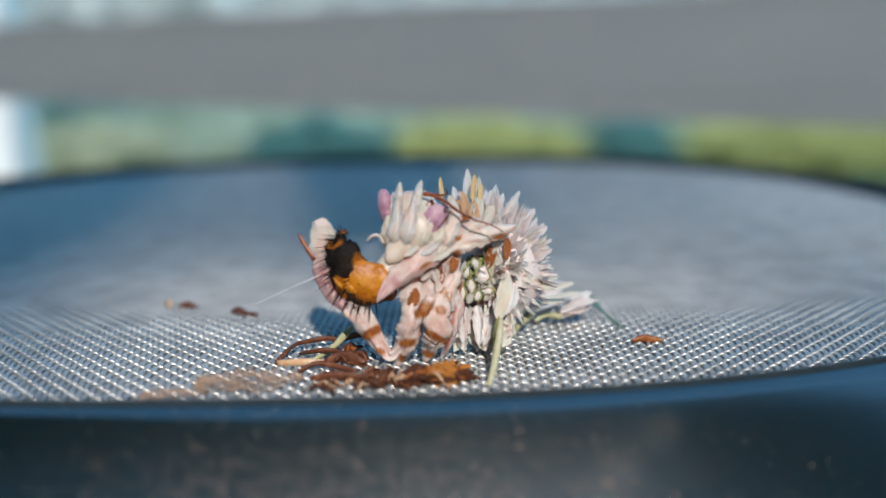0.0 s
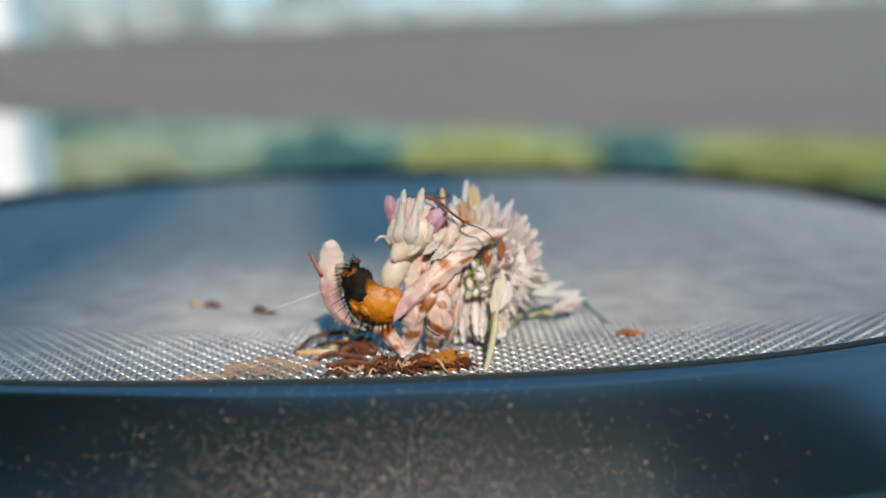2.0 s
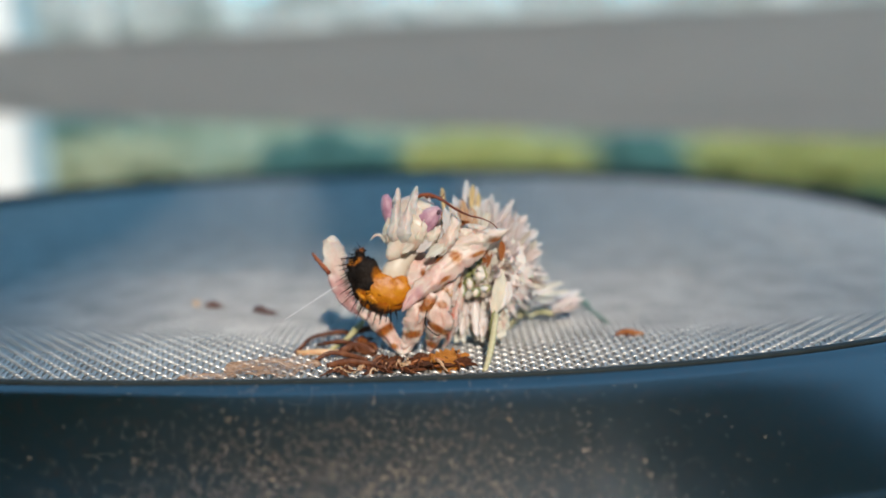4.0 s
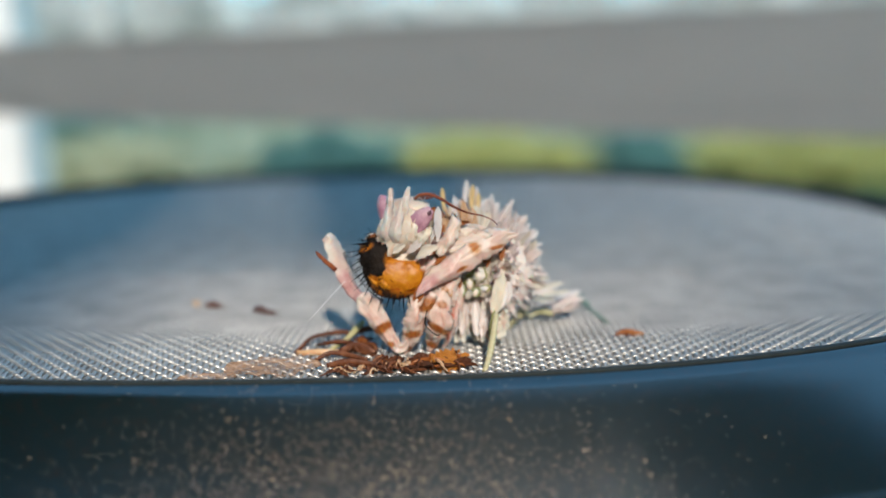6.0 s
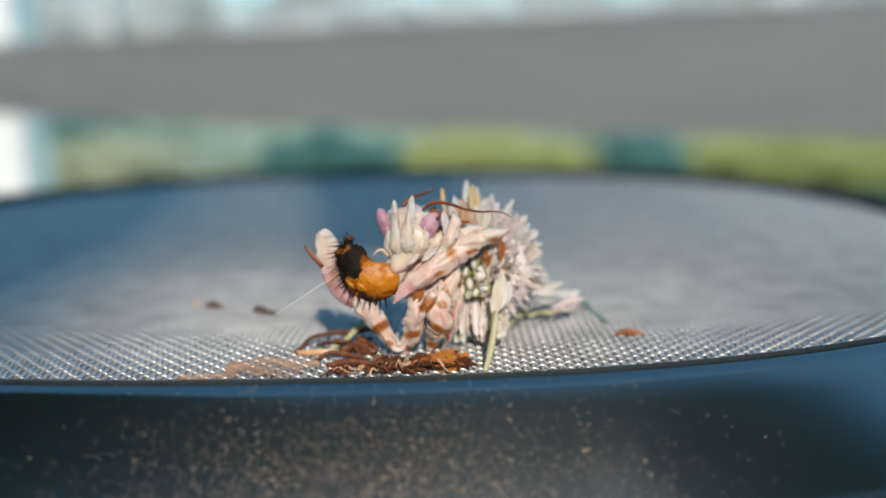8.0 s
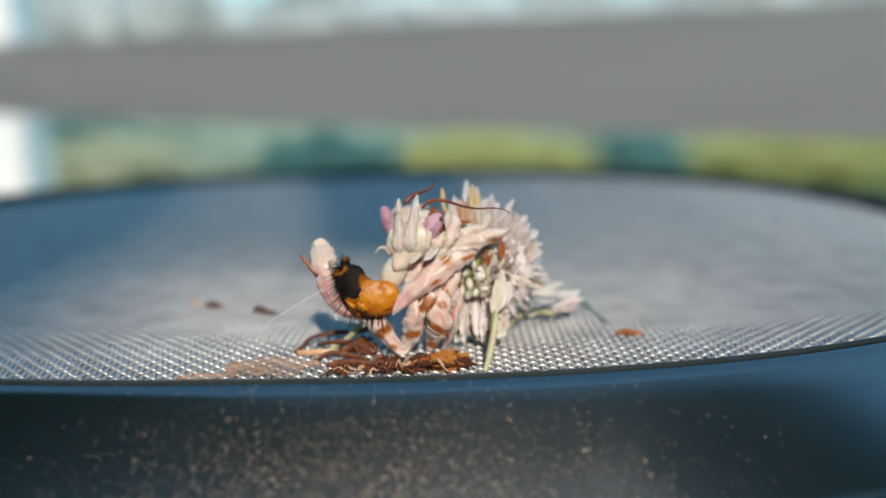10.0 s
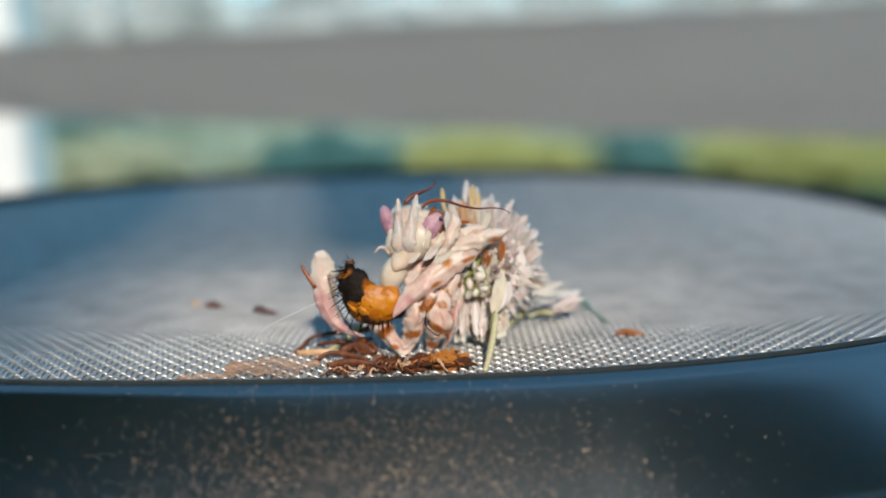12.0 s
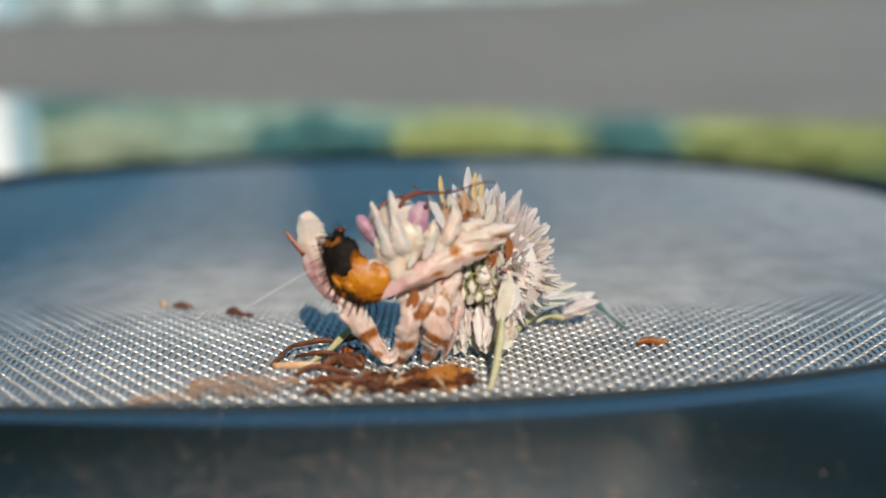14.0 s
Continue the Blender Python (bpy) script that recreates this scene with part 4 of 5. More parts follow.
crumpled("dry_petal_heap", -0.0036, 0.1050, 6, (DRY, DRY, RUST, DRY, TAN), DRY_P, 64, 0.0110, 0.0042, 0.0016, 5, "heap of crumpled fibrous brown dry petals")
crumpled("dry_petal_heap", -0.0105, 0.1042, 2, (DRY, TAN, DRY), DRY_P, 16, 0.0120, 0.0030, 0.0008, 9, "thin brown dry shreds beside the rim")
crumpled("dry_petal_heap", 0.0006, 0.1056, 14, (RUST, AMBER, AMBER), AMBER_P, 12, 0.0052, 0.0030, 0.0024, 6, "crumpled amber-orange dry petals")
crumpled("dry_petal_heap", -0.0100, 0.1135, 10, (DRY, DRY, RUST), DRY_P, 8, 0.0080, 0.0046, 0.0018, 8, "crumpled brown dry petals under the foreleg")


def flat_petal(x0, y0, x1, y1, width, label, seed):
    """A single thin withered petal lying flat on the wires."""
    t = new("withered_petal", mesh("withered_petal", *petal_shape(0.12, 0.06, 0.5, 0.5, 0.02, ragged=0.25, wave=1.0, seed=seed, n=14, m=6), FILM))
    t.matrix_basis = span((x0, y0, 0.0011), (x1, y1, 0.0013), width, (0.1, -0.6, 1), 0.003)
    return tagged(t, label, "petal", "withered petals at the rim")


flat_petal(-0.0335, 0.0992, -0.0262, 0.1000, 0.0017, "thin cream withered petal lying flat on the mesh", 31)
flat_petal(-0.0285, 0.1030, -0.0160, 0.1036, 0.0036, "thin pinkish-brown withered petal lying flat on the mesh", 32)

for k, (x0, y0, z0, x1, y1, z1, w) in enumerate(((-0.0020, 0.1046, 0.0004, 0.0016, 0.1052, 0.0020, 0.0030), (-0.0004, 0.1040, 0.0003, 0.0020, 0.1044, 0.0011, 0.0020))):
    bit = new("amber_petal", mesh("amber_petal", *petal_shape(0.4, 0.3, 0.5, 0.5, 0.04, ragged=0.3, wave=1.4, seed=50 + k, n=14, m=6), AMBER))
    bit.matrix_basis = span((x0, y0, z0), (x1, y1, z1), w, (0.1, -1, 0.5))
    tagged(bit, "curled amber-orange dry petal on the brown heap", "petal", "withered petals at the rim")

# ---------- the mantis ----------
FOOT_M = (-0.0035, 0.1125, 0.0)
g = Grid(FOOT_M)
mantis = thing("flower_mantis", frame_at(*FOOT_M), "pinkish-white flower mantis with orange and black forelegs, cleaning itself", "insect")


def limb(name, pts, mat, origin=None, label="", sides=10, flat=0.8, wobble=0.0):
    """Limb on the grid: points (right, down, deep, radius). Its own origin lies at the first of them unless given."""
    o = g(*(origin or pts[0][:3]))
    v, f = tube([(*(g(x, y, d) - o), r * GRID) for x, y, d, r in pts], sides, 5, flat, wobble, len(pts))
    return part(name, mesh(name, v, f, mat), mantis, Matrix.Translation(o), label)


BROWNS = [(0.26, 0.075, 0.008), (0.46, 0.18, 0.03)]
PALE = [(0.70, 0.45, 0.40), (0.81, 0.66, 0.61), (0.86, 0.78, 0.75)]
LEGS = [(0.66, 0.42, 0.36), (0.79, 0.64, 0.58), (0.85, 0.76, 0.72)]


def skin(name, origin, spots, colours=BROWNS, base=PALE, wild=0.5):
    """Pale pink skin with ragged blotches: spots (right, down, half length, half breadth, degrees) on the grid."""
    o = g(*origin)
    where = [(g(x, y, origin[2]) - o, a, b, deg) for x, y, a, b, deg in spots]
    return patched(material(name, base, 330, 0.38, 0, 0.35, 2400, thin=0.18, soft_=0.5), [(q.x, q.z, a * 1.3 * GRID, b * 1.3 * GRID, deg) for q, a, b, deg in where], colours, wild, 1300)


def plate(name, pts, mat, origin=None, label="", parent=None, thick=5, jag=0.22, dent=0.45, keel=0.4, seed=0):
    """Flat leafy limb on the grid: points (right, down, deep, breadth to either side)."""
    o = g(*(origin or pts[0][:3]))
    v, f = leafy([(*(g(x, y, d) - o), wa * GRID, wb * GRID) for x, y, d, wa, wb in pts], thick * GRID, jag, dent, keel, seed or len(pts) + pts[0][0])
    return part(name, mesh(name, v, f, mat), parent or mantis, Matrix.Translation(o), label)


# body behind the forelegs
limb("thorax", [(752, 468, 6, 14), (775, 470, 7, 22), (800, 490, 8, 26), (812, 530, 9, 24), (805, 570, 9, 14)], SKIN, label="pale pink thorax")
limb("neck", [(735, 470, 5, 15), (752, 450, 6, 17), (775, 432, 7, 20), (805, 425, 8, 20)], SKIN)
SPECK = skin("blotched_body_skin", (760, 480, 0), [(772, 446, 12, 6, 50), (796, 470, 16, 6, -30), (754, 540, 20, 9, -20), (792, 536, 8, 6, 0), (750, 486, 8, 4, 70)])
plate("body_plate", [(744, 446, 1.6, 14, 14), (742, 470, 1.2, 20, 18), (738, 500, 1.2, 20, 20), (732, 528, 1.6, 14, 16), (730, 540, 1.8, 5, 6)], SPECK, (760, 480, 0), "pale pleated body plate")
plate("body_plate", [(800, 440, 1.8, 20, 16), (800, 470, 1.4, 26, 18), (794, 505, 1.0, 24, 20), (786, 540, 0.9, 18, 18), (780, 566, 1.0, 5, 7)], SPECK, (760, 480, 0), "pale pleated body plate", seed=4)
plate("body_plate", [(772, 440, 1.8, 18, 20), (770, 468, 1.4, 22, 22), (764, 500, 1.6, 22, 22), (760, 540, 2.0, 16, 20)], SPECK, (760, 480, 0), "pale pleated body plate", seed=6)
plate("body_plate", [(806, 482, 3.2, 10, 12), (808, 520, 3.0, 14, 14), (804, 556, 3.0, 10, 12), (800, 590, 3.6, 4, 5)], SPECK, (760, 480, 0), seed=8)
for x0, y0, x1, y1, w, s_ in ((784, 412, 790, 376, 16, TAN_P), (776, 438, 804, 414, 20, SKIN_P), (792, 432, 812, 398, 18, SKIN_P), (806, 400, 798, 366, 15, WHITE_P), (770, 424, 786, 398, 16, RUST_P), (758, 462, 776, 436, 16, RUST_P)):
    part("flap", rnd.choice(s_), mantis, span(g(x0, y0, 1.8), g(x1, y1, 1.6), w * GRID, (rnd.uniform(-0.4, 0.4), -1, 0.2)))
# broad pale lobes over the opened flower
LOBE = skin("pale_lobe_skin", (820, 430, 0), [(884, 426, 16, 5, 0), (806, 452, 9, 4, -30)], base=[(0.78, 0.60, 0.52), (0.85, 0.74, 0.67), (0.88, 0.82, 0.77)])
plate("lobe", [(796, 446, 0.6, 10, 10), (820, 432, 0.2, 17, 14), (850, 422, 0.4, 15, 14), (878, 416, 0.8, 11, 12), (900, 408, 1.4, 3, 4)], LOBE, (820, 430, 0), "broad pale pink lobe")
plate("lobe", [(790, 424, 1.0, 8, 8), (812, 414, 0.8, 13, 12), (836, 408, 0.9, 12, 11), (858, 404, 1.4, 4, 5)], LOBE, (820, 430, 0), "broad pale pink lobe", seed=3)
plate("lobe", [(776, 452, -0.2, 6, 6), (786, 436, -0.5, 12, 12), (798, 416, -0.5, 12, 12), (806, 394, -0.2, 9, 9), (803, 376, 0.2, 4, 4)], LOBE, (820, 430, 0), "curled white lobe beside the head", seed=5)
# walking legs: broad pale flat segments with ragged brown blotches
LEG_A = skin("blotched_leg_skin", (740, 522, 0.8), [(730, 592, 14, 6, -8), (722, 620, 8, 5, 40), (752, 546, 9, 4, 30)], base=LEGS)
LEG_B = skin("blotched_leg_skin", (778, 522, 0.8), [(776, 582, 24, 5, 32), (744, 536, 16, 7, -30), (782, 538, 8, 5, 20), (764, 612, 12, 5, 20)], base=LEGS)
LEG_C = skin("blotched_leg_skin", (806, 520, 2.4), [(797, 575, 26, 3.5, -78), (800, 536, 7, 6, 0)], [(0.42, 0.10, 0.06), (0.60, 0.22, 0.14)])
plate("walking_leg", [(742, 524, 0.8, 16, 16), (738, 548, 0.2, 20, 22), (735, 574, 0.6, 21, 20), (728, 596, 1.8, 20, 17), (718, 616, 3.0, 13, 11), (712, 628, 3.6, 5, 5)], LEG_A, (740, 522, 0.8), "pinkish-white leg with brown blotches", thick=6, jag=0.16)
plate("walking_leg", [(780, 518, 0.8, 16, 18), (777, 546, 0.0, 24, 24), (776, 574, 0.4, 22, 24), (772, 592, 1.4, 20, 18), (764, 610, 2.6, 14, 9), (757, 622, 3.6, 4, 4)], LEG_B, (778, 522, 0.8), "pinkish-white leg with brown blotches", thick=6, jag=0.18, seed=2)
plate("walking_leg", [(806, 522, 2.0, 8, 9), (803, 550, 1.6, 12, 11), (798, 580, 2.2, 11, 9), (792, 602, 3.8, 7, 6), (786, 614, 4.8, 3, 3)], LEG_C, (806, 520, 2.4), "narrow pink leg with a red-brown edge", thick=6, seed=3)
plate("leg_flap", [(768, 520, -0.4, 8, 8), (758, 538, -0.7, 12, 12), (748, 556, -0.5, 9, 8), (742, 568, 0, 3, 3)], skin("rust_flap_skin", (768, 520, -0.4), [(756, 540, 16, 12, 0)]), label="rust-spotted flap", thick=4, jag=0.25, seed=12)
v, f = tube([(*g(756, 548, -0.9), 0.8 * GRID), (*g(752, 572, -1.1), 1.1 * GRID), (*g(760, 584, -1.0), 1.0 * GRID), (*g(774, 594, -0.6), 1.4 * GRID), (*g(782, 590, -0.4), 0.5 * GRID)], 5, 4)
part("thorn", mesh("thorn", v, f, BLACK), mantis, label="thin black thorn line")
for k in range(8):
    x, y = 742 + 66 * rnd.random(), 460 + 80 * rnd.random()
    a, L = radians(rnd.uniform(60, 130)), rnd.uniform(20, 32)
    part("flap", rnd.choice(rnd.choice((SKIN_P, SKIN_P, TAN_P, RUST_P))), mantis, span(g(x, y - L * 0.5, 0.9), g(x + L * math.cos(a), y - L * 0.5 + L * math.sin(a), 0.4), rnd.uniform(11, 18) * GRID, (rnd.uniform(-0.7, 0.5), -1, rnd.uniform(-0.3, 0.4))))

for x0, y0, x1, y1, w, d in ((734, 538, 746, 506, 18, -0.1), (760, 392, 770, 366, 14, 0.6), (806, 400, 832, 392, 9, 0.0), (818, 396, 806, 386, 8, 0.2), (770, 470, 790, 452, 10, 0.2)):
    part("rust_flap", rnd.choice(RUST_P), mantis, span(g(x0, y0, d), g(x1, y1, d - 0.2), w * GRID, (rnd.uniform(-0.4, 0.4), -1, 0.2)), label="rust-brown flap")

# folded arm in front (second foreleg), origin at its lower tip
AO = (698, 568, -0.5)
ARM = skin("pale_pink_arm", AO, [(786, 470, 8, 11, -30), (770, 510, 9, 3, -40), (826, 462, 12, 3, -24)], [(0.40, 0.13, 0.02), (0.60, 0.28, 0.07)], [(0.72, 0.46, 0.44), (0.80, 0.66, 0.60), (0.84, 0.75, 0.70)])
patched(ARM, [(8 * GRID, 10 * GRID, 40 * GRID, 15 * GRID, -50)], [(0.66, 0.38, 0.40), (0.76, 0.55, 0.55)], 0.5, 600)
arm = plate("folded_foreleg", [(697, 572, -0.5, 1.5, 1.5), (708, 554, -0.6, 9, 8), (728, 530, -0.7, 17, 15), (756, 504, -0.5, 21, 19), (786, 480, -0.1, 20, 22), (812, 460, 0.4, 17, 21), (838, 442, 1.0, 11, 12), (856, 434, 1.6, 4, 4)], ARM, AO, "long pinkish folded foreleg with orange-brown blotches", thick=6, jag=0.2, dent=0.4, seed=5)
roots = []
for k in range(9):
    u = k / 8
    base = g(710 + 40 * u, 562 - 34 * u, -0.4)
    roots.append((base - g(*AO), base + Vector((0.3, -0.1, -1)).normalized() * (2 + 3 * ((k * 7) % 5) / 5) * GRID - g(*AO), 1.8 * GRID))
v, f = spikes(roots, 5)
tagged(part("thorns", mesh("thorns", v, f, PINK, False), arm, label="small pink thorns"), kind="stuff")

# raised foreleg: femur with its orange inner patch
FO = (668, 531, 1.0)
FEMUR = patched(material("black_and_orange_leg", [(0.012, 0.008, 0.006), (0.03, 0.018, 0.012)], 500, 0.5, 0, 0.9, 1400),
                [(12 * GRID, -8 * GRID, 34 * GRID, 26 * GRID, 20), (-34 * GRID, -22 * GRID, 16 * GRID, 5 * GRID, 48)],
                [(0.28, 0.07, 0.002), (0.50, 0.19, 0.005)], 0.5, 1400)
FURRY = patched(material("black_fur", [(0.004, 0.003, 0.003), (0.014, 0.009, 0.006)], 600, 0.7, 0, 1.0, 1600),
                [(-20 * GRID, -24 * GRID, 16 * GRID, 7 * GRID, 60), (-4 * GRID, 34 * GRID, 14 * GRID, 6 * GRID, 10), (22 * GRID, -14 * GRID, 12 * GRID, 18 * GRID, 10)], [(0.30, 0.09, 0.006), (0.55, 0.20, 0.012)], 0.45, 2200)
for m_ in (FEMUR, FURRY):
    m_.node_tree.nodes["Principled BSDF"].inputs["Specular IOR Level"].default_value = 0.2
femur = limb("raised_femur", [(624, 466, 1.4, 6), (622, 482, 1.3, 12), (625, 502, 1.0, 19), (636, 523, 0.7, 27), (656, 537, 0.5, 34), (684, 540, 0.6, 33), (706, 548, 1.0, 20), (716, 556, 1.6, 7)], FEMUR, FO, "black and orange inner side of the raised foreleg", 20, 0.42, 0.05)
fo = g(*FO)
v, f = lump(27 * GRID, 13 * GRID, 40 * GRID, 0.3, 14, 22, 14)
part("dark_patch", mesh("dark_patch", v, f, FURRY), femur, Matrix.Translation(g(635, 508, 0.1) - fo) @ pose(0, 0, 0, 0, -32, 0), "furry black patch")
for x, y, rx, rz, tilt, d_, s_ in ((666, 530, 39, 28, 24, -0.1, 9), (690, 530, 26, 26, 10, 0.0, 4), (648, 546, 16, 9, 35, 0.0, 6), (628, 541, 13, 5, 50, 0.0, 3)):
    v, f = lump(rx * GRID, 10 * GRID, rz * GRID, 0.09, s_, 30, 18)
    part("orange_patch", mesh("orange_patch", v, f, ORANGE), femur, Matrix.Translation(g(x, y, d_) - fo) @ pose(0, 0, 0, 0, tilt, 0), "glossy amber-orange inner patch")
for x, y, rx, rz, tilt in ((625, 467, 7, 11, 20), (613, 482, 9, 5, 10), (612, 493, 8, 3.4, 14)):
    v, f = lump(rx * GRID, 5 * GRID, rz * GRID, 0.35, x, 12, 9)
    part("tooth", mesh("tooth", v, f, RUST if y < 475 else ORANGE), femur, Matrix.Translation(g(x, y, 0.3) - fo) @ pose(0, 0, 0, 0, tilt, 0), "small rust-orange tooth")
rr = random.Random(5)
# one comb of long spines along the outer edge, and short fur on the black part
EDGE = smooth_line([(617, 473), (610, 490), (610, 512), (619, 535), (636, 556), (662, 568), (690, 570)], 6)
for k in range(27):
    q = EDGE[int(k / 26 * (len(EDGE) - 1))]
    u = k / 26
    a = radians(176 - 92 * u + rr.uniform(-7, 7))
    L = (33 + 7 * math.sin(3.1 * u)) * rr.uniform(0.85, 1.1) * (1 if k % 2 else 0.65)
    base = g(q[0] + 5 * math.cos(radians(176 - 92 * u + 180)), q[1] - 5 * math.sin(radians(90 * u)), -0.1)
    v, f = spikes([((0, 0, 0), (math.cos(a) * L * GRID, -0.3 * L * GRID, -math.sin(a) * L * GRID), rr.uniform(1.5, 2.1) * GRID)], 6)
    part("spine", mesh("spine", v, f, BLACK), femur, Matrix.Translation(base - fo))
for x, y, L, a in ((629, 470, 36, 176), (627, 478, 32, 172), (636, 490, 12, 60), (640, 500, 10, 70), (654, 506, 9, 80)):
    a = radians(a)
    v, f = spikes([((0, 0, 0), (math.cos(a) * L * GRID, -0.1 * L * GRID, math.sin(a) * L * GRID), 1.5 * GRID)], 6)
    part("spine", mesh("spine", v, f, BLACK), femur, Matrix.Translation(g(x, y, 0.2) - fo))
roots = []
for k in range(150):
    q = EDGE[rr.randrange(len(EDGE) - 8)]
    base = g(q[0] + rr.uniform(0, 24), q[1] - rr.uniform(2, 22), rr.uniform(-0.7, 0.4))
    a = radians(rr.uniform(60, 300))
    roots.append((base - fo, base + Vector((math.cos(a), rr.uniform(-0.9, -0.1), -math.sin(a))).normalized() * rr.uniform(7, 15) * GRID - fo, rr.uniform(0.8, 1.3) * GRID))
v, f = spikes(roots)
tagged(part("bristles", mesh("bristles", v, f, BLACK, False), femur, label="short black bristles"), kind="stuff")

# raised tibia: white curved outer blade
TO = (580, 438, 1.0)
BLADE = patched(material("white_and_pink_leg", [(0.70, 0.52, 0.47), (0.79, 0.70, 0.65), (0.82, 0.77, 0.73)], 300, 0.4, 0, 0.25, 1500, thin=0.18, soft_=0.6),
                [(-2 * GRID, -92 * GRID, 22 * GRID, 40 * GRID, -20), (30 * GRID, -130 * GRID, 40 * GRID, 18 * GRID, 35)], [(0.56, 0.30, 0.31), (0.70, 0.50, 0.50)], 0.4, 700)
tibia = plate("raised_tibia", [(580, 428, 0.8, 9, 9), (584, 438, 0.8, 17, 19), (587, 458, 0.8, 22, 26), (586, 484, 0.9, 21, 22), (585, 514, 0.9, 18, 18), (593, 541, 1.0, 15, 15), (607, 562, 1.1, 11, 11), (628, 576, 1.3, 6, 6), (648, 584, 1.5, 1.5, 1.5)], BLADE, TO, "white and pink outer blade of the raised foreleg", thick=5, jag=0.15, dent=0.4, seed=7)
to = g(*TO)
v, f = tube([(*(g(572, 490, 0.9) - to), 5 * GRID), (*(g(560, 468, 1.0) - to), 4 * GRID), (*(g(553, 455, 1.0) - to), 3.2 * GRID), (*(g(549, 447, 0.9) - to), 1.5 * GRID)], 7, 4, wobble=0.15)
part("foot_claw", mesh("foot_claw", v, f, REDBROWN), tibia, label="small reddish-brown jointed foot")
roots = []
for k in range(34):
    u = k / 33
    x, y = 594 + 34 * u ** 2, 470 + 104 * u
    base = g(x, y, 0.3)
    a = radians(20 - 70 * u + rr.uniform(-12, 12))
    roots.append((base - to, base + Vector((math.cos(a), -0.2, math.sin(a))) * rr.uniform(10, 18) * GRID - to, 0.9 * GRID))
v, f = spikes(roots)
tagged(part("bristles", mesh("bristles", v, f, BLACK, False), tibia, label="row of short black thorns"), kind="stuff")
roots = []
for k in range(11):
    u = k / 10
    base = g(570 + 34 * u ** 1.6, 500 + 72 * u, 0.9)
    roots.append((base - to, base + Vector((-1, -0.2, -0.25 - 0.5 * u)).normalized() * rr.uniform(5, 11) * GRID - to, 2.0 * GRID))
v, f = spikes(roots, 5)
tagged(part("thorns", mesh("thorns", v, f, PINK, False), tibia, label="small reddish thorns"), kind="stuff")
v, f = tube([(*(g(592, 512, 0.6) - to), 0.9 * GRID), (*(g(560, 520, 0.4) - to), 0.8 * GRID), (*(g(470, 552, 0.2) - to), 0.5 * GRID)], 5, 4)
part("silk_thread", mesh("silk_thread", v, f, SILK), tibia, label="fine white silk thread")

# elbow piece between the raised foreleg and the mesh, origin at its lower bend
EO = (700, 624, 2.4)
ELBOW = skin("banded_arm_skin", EO, [(676, 584, 17, 7, -32), (730, 600, 11, 6, 10), (690, 612, 6, 4, 30)])
elbow = plate("foreleg_base", [(744, 540, 0.8, 8, 8), (734, 580, 1.4, 12, 12), (718, 612, 2.4, 12, 10), (702, 621, 2.6, 12, 10), (688, 602, 2.0, 15, 15), (668, 570, 1.4, 18, 19), (646, 538, 1.2, 16, 19), (636, 526, 1.2, 8, 9)], ELBOW, EO, "bent pinkish-white base of the foreleg", thick=7, jag=0.13, dent=0.6, keel=0.3, seed=4)
# head, origin between the eyes
HO = (735, 385, 2.0)
ho = g(*HO)
v, f = lump(47 * GRID, 32 * GRID, 36 * GRID, 0.1, 12, 20, 14)
head = part("head", mesh("head", v, f, HEAD), mantis, Matrix.Translation(ho), "pale cream head with two small horns")
v, f = tube([(*(g(740, 392, 1.4) - ho), 38 * GRID), (*(g(730, 418, 0.6) - ho), 32 * GRID), (*(g(714, 440, 0.0) - ho), 22 * GRID), (*(g(702, 454, -0.4) - ho), 13 * GRID), (*(g(696, 463, -0.5) - ho), 5 * GRID)], 14, 4, 0.75, 0.05)
part("face", mesh("face", v, f, HEAD), head, label="cream-coloured tapering face")
for x, y, d, r in ((716, 410, -0.2, 26), (744, 410, -0.4, 30), (762, 420, 0.0, 22)):
    v, f = lump(r * GRID, r * 0.6 * GRID, r * 1.15 * GRID, 0.12, x + y, 20, 14)
    part("cheek", mesh("cheek", v, f, HEAD), head, Matrix.Translation(g(x, y, d) - ho))
for pts_ in (((712, 396, -0.8, 7), (712, 372, -1.1, 8), (714, 352, -1.3, 6.5), (716, 336, -1.2, 2)), ((738, 394, -0.9, 8), (741, 370, -1.2, 8.5), (745, 348, -1.3, 6.5), (749, 333, -1.2, 2)), ((700, 398, 0.6, 6), (702, 372, 0.6, 6), (705, 352, 0.6, 2))):
    v, f = leafy([(*(g(x, y, d) - ho), r * GRID, r * GRID) for x, y, d, r in pts_], 4 * GRID, 0.2, 0.6, 0.5, pts_[0][0])
    part("horn", mesh("horn", v, f, HORN), head, label="short blunt white horn")
v, f = tube([(*(g(x, y, d) - ho), r * GRID) for x, y, d, r in ((702, 404, 1.0, 9), (696, 386, 0.8, 12), (692, 368, 0.7, 12), (690, 354, 0.7, 9), (691, 347, 0.7, 4))], 14, 5, 0.85, 0.05)
part("eye", mesh("eye", v, f, MAUVE), head, label="cone-shaped mauve eye")
v, f = tube([(*(g(x, y, d) - ho), r * GRID) for x, y, d, r in ((746, 414, -0.2, 17), (758, 402, -0.4, 19), (771, 388, -0.4, 17), (781, 378, -0.3, 12), (787, 372, -0.2, 6))], 16, 5, 0.7, 0.04)
part("eye", mesh("eye", v, f, MAUVE), head, label="cone-shaped mauve eye")
v, f = lump(3.2 * GRID, 2.5 * GRID, 4 * GRID, 0.5, 2)
part("eye_spot", mesh("eye_spot", v, f, EYE_SPOT), head, Matrix.Translation(g(788, 379, -1.1) - ho), "dark spot on the eye")
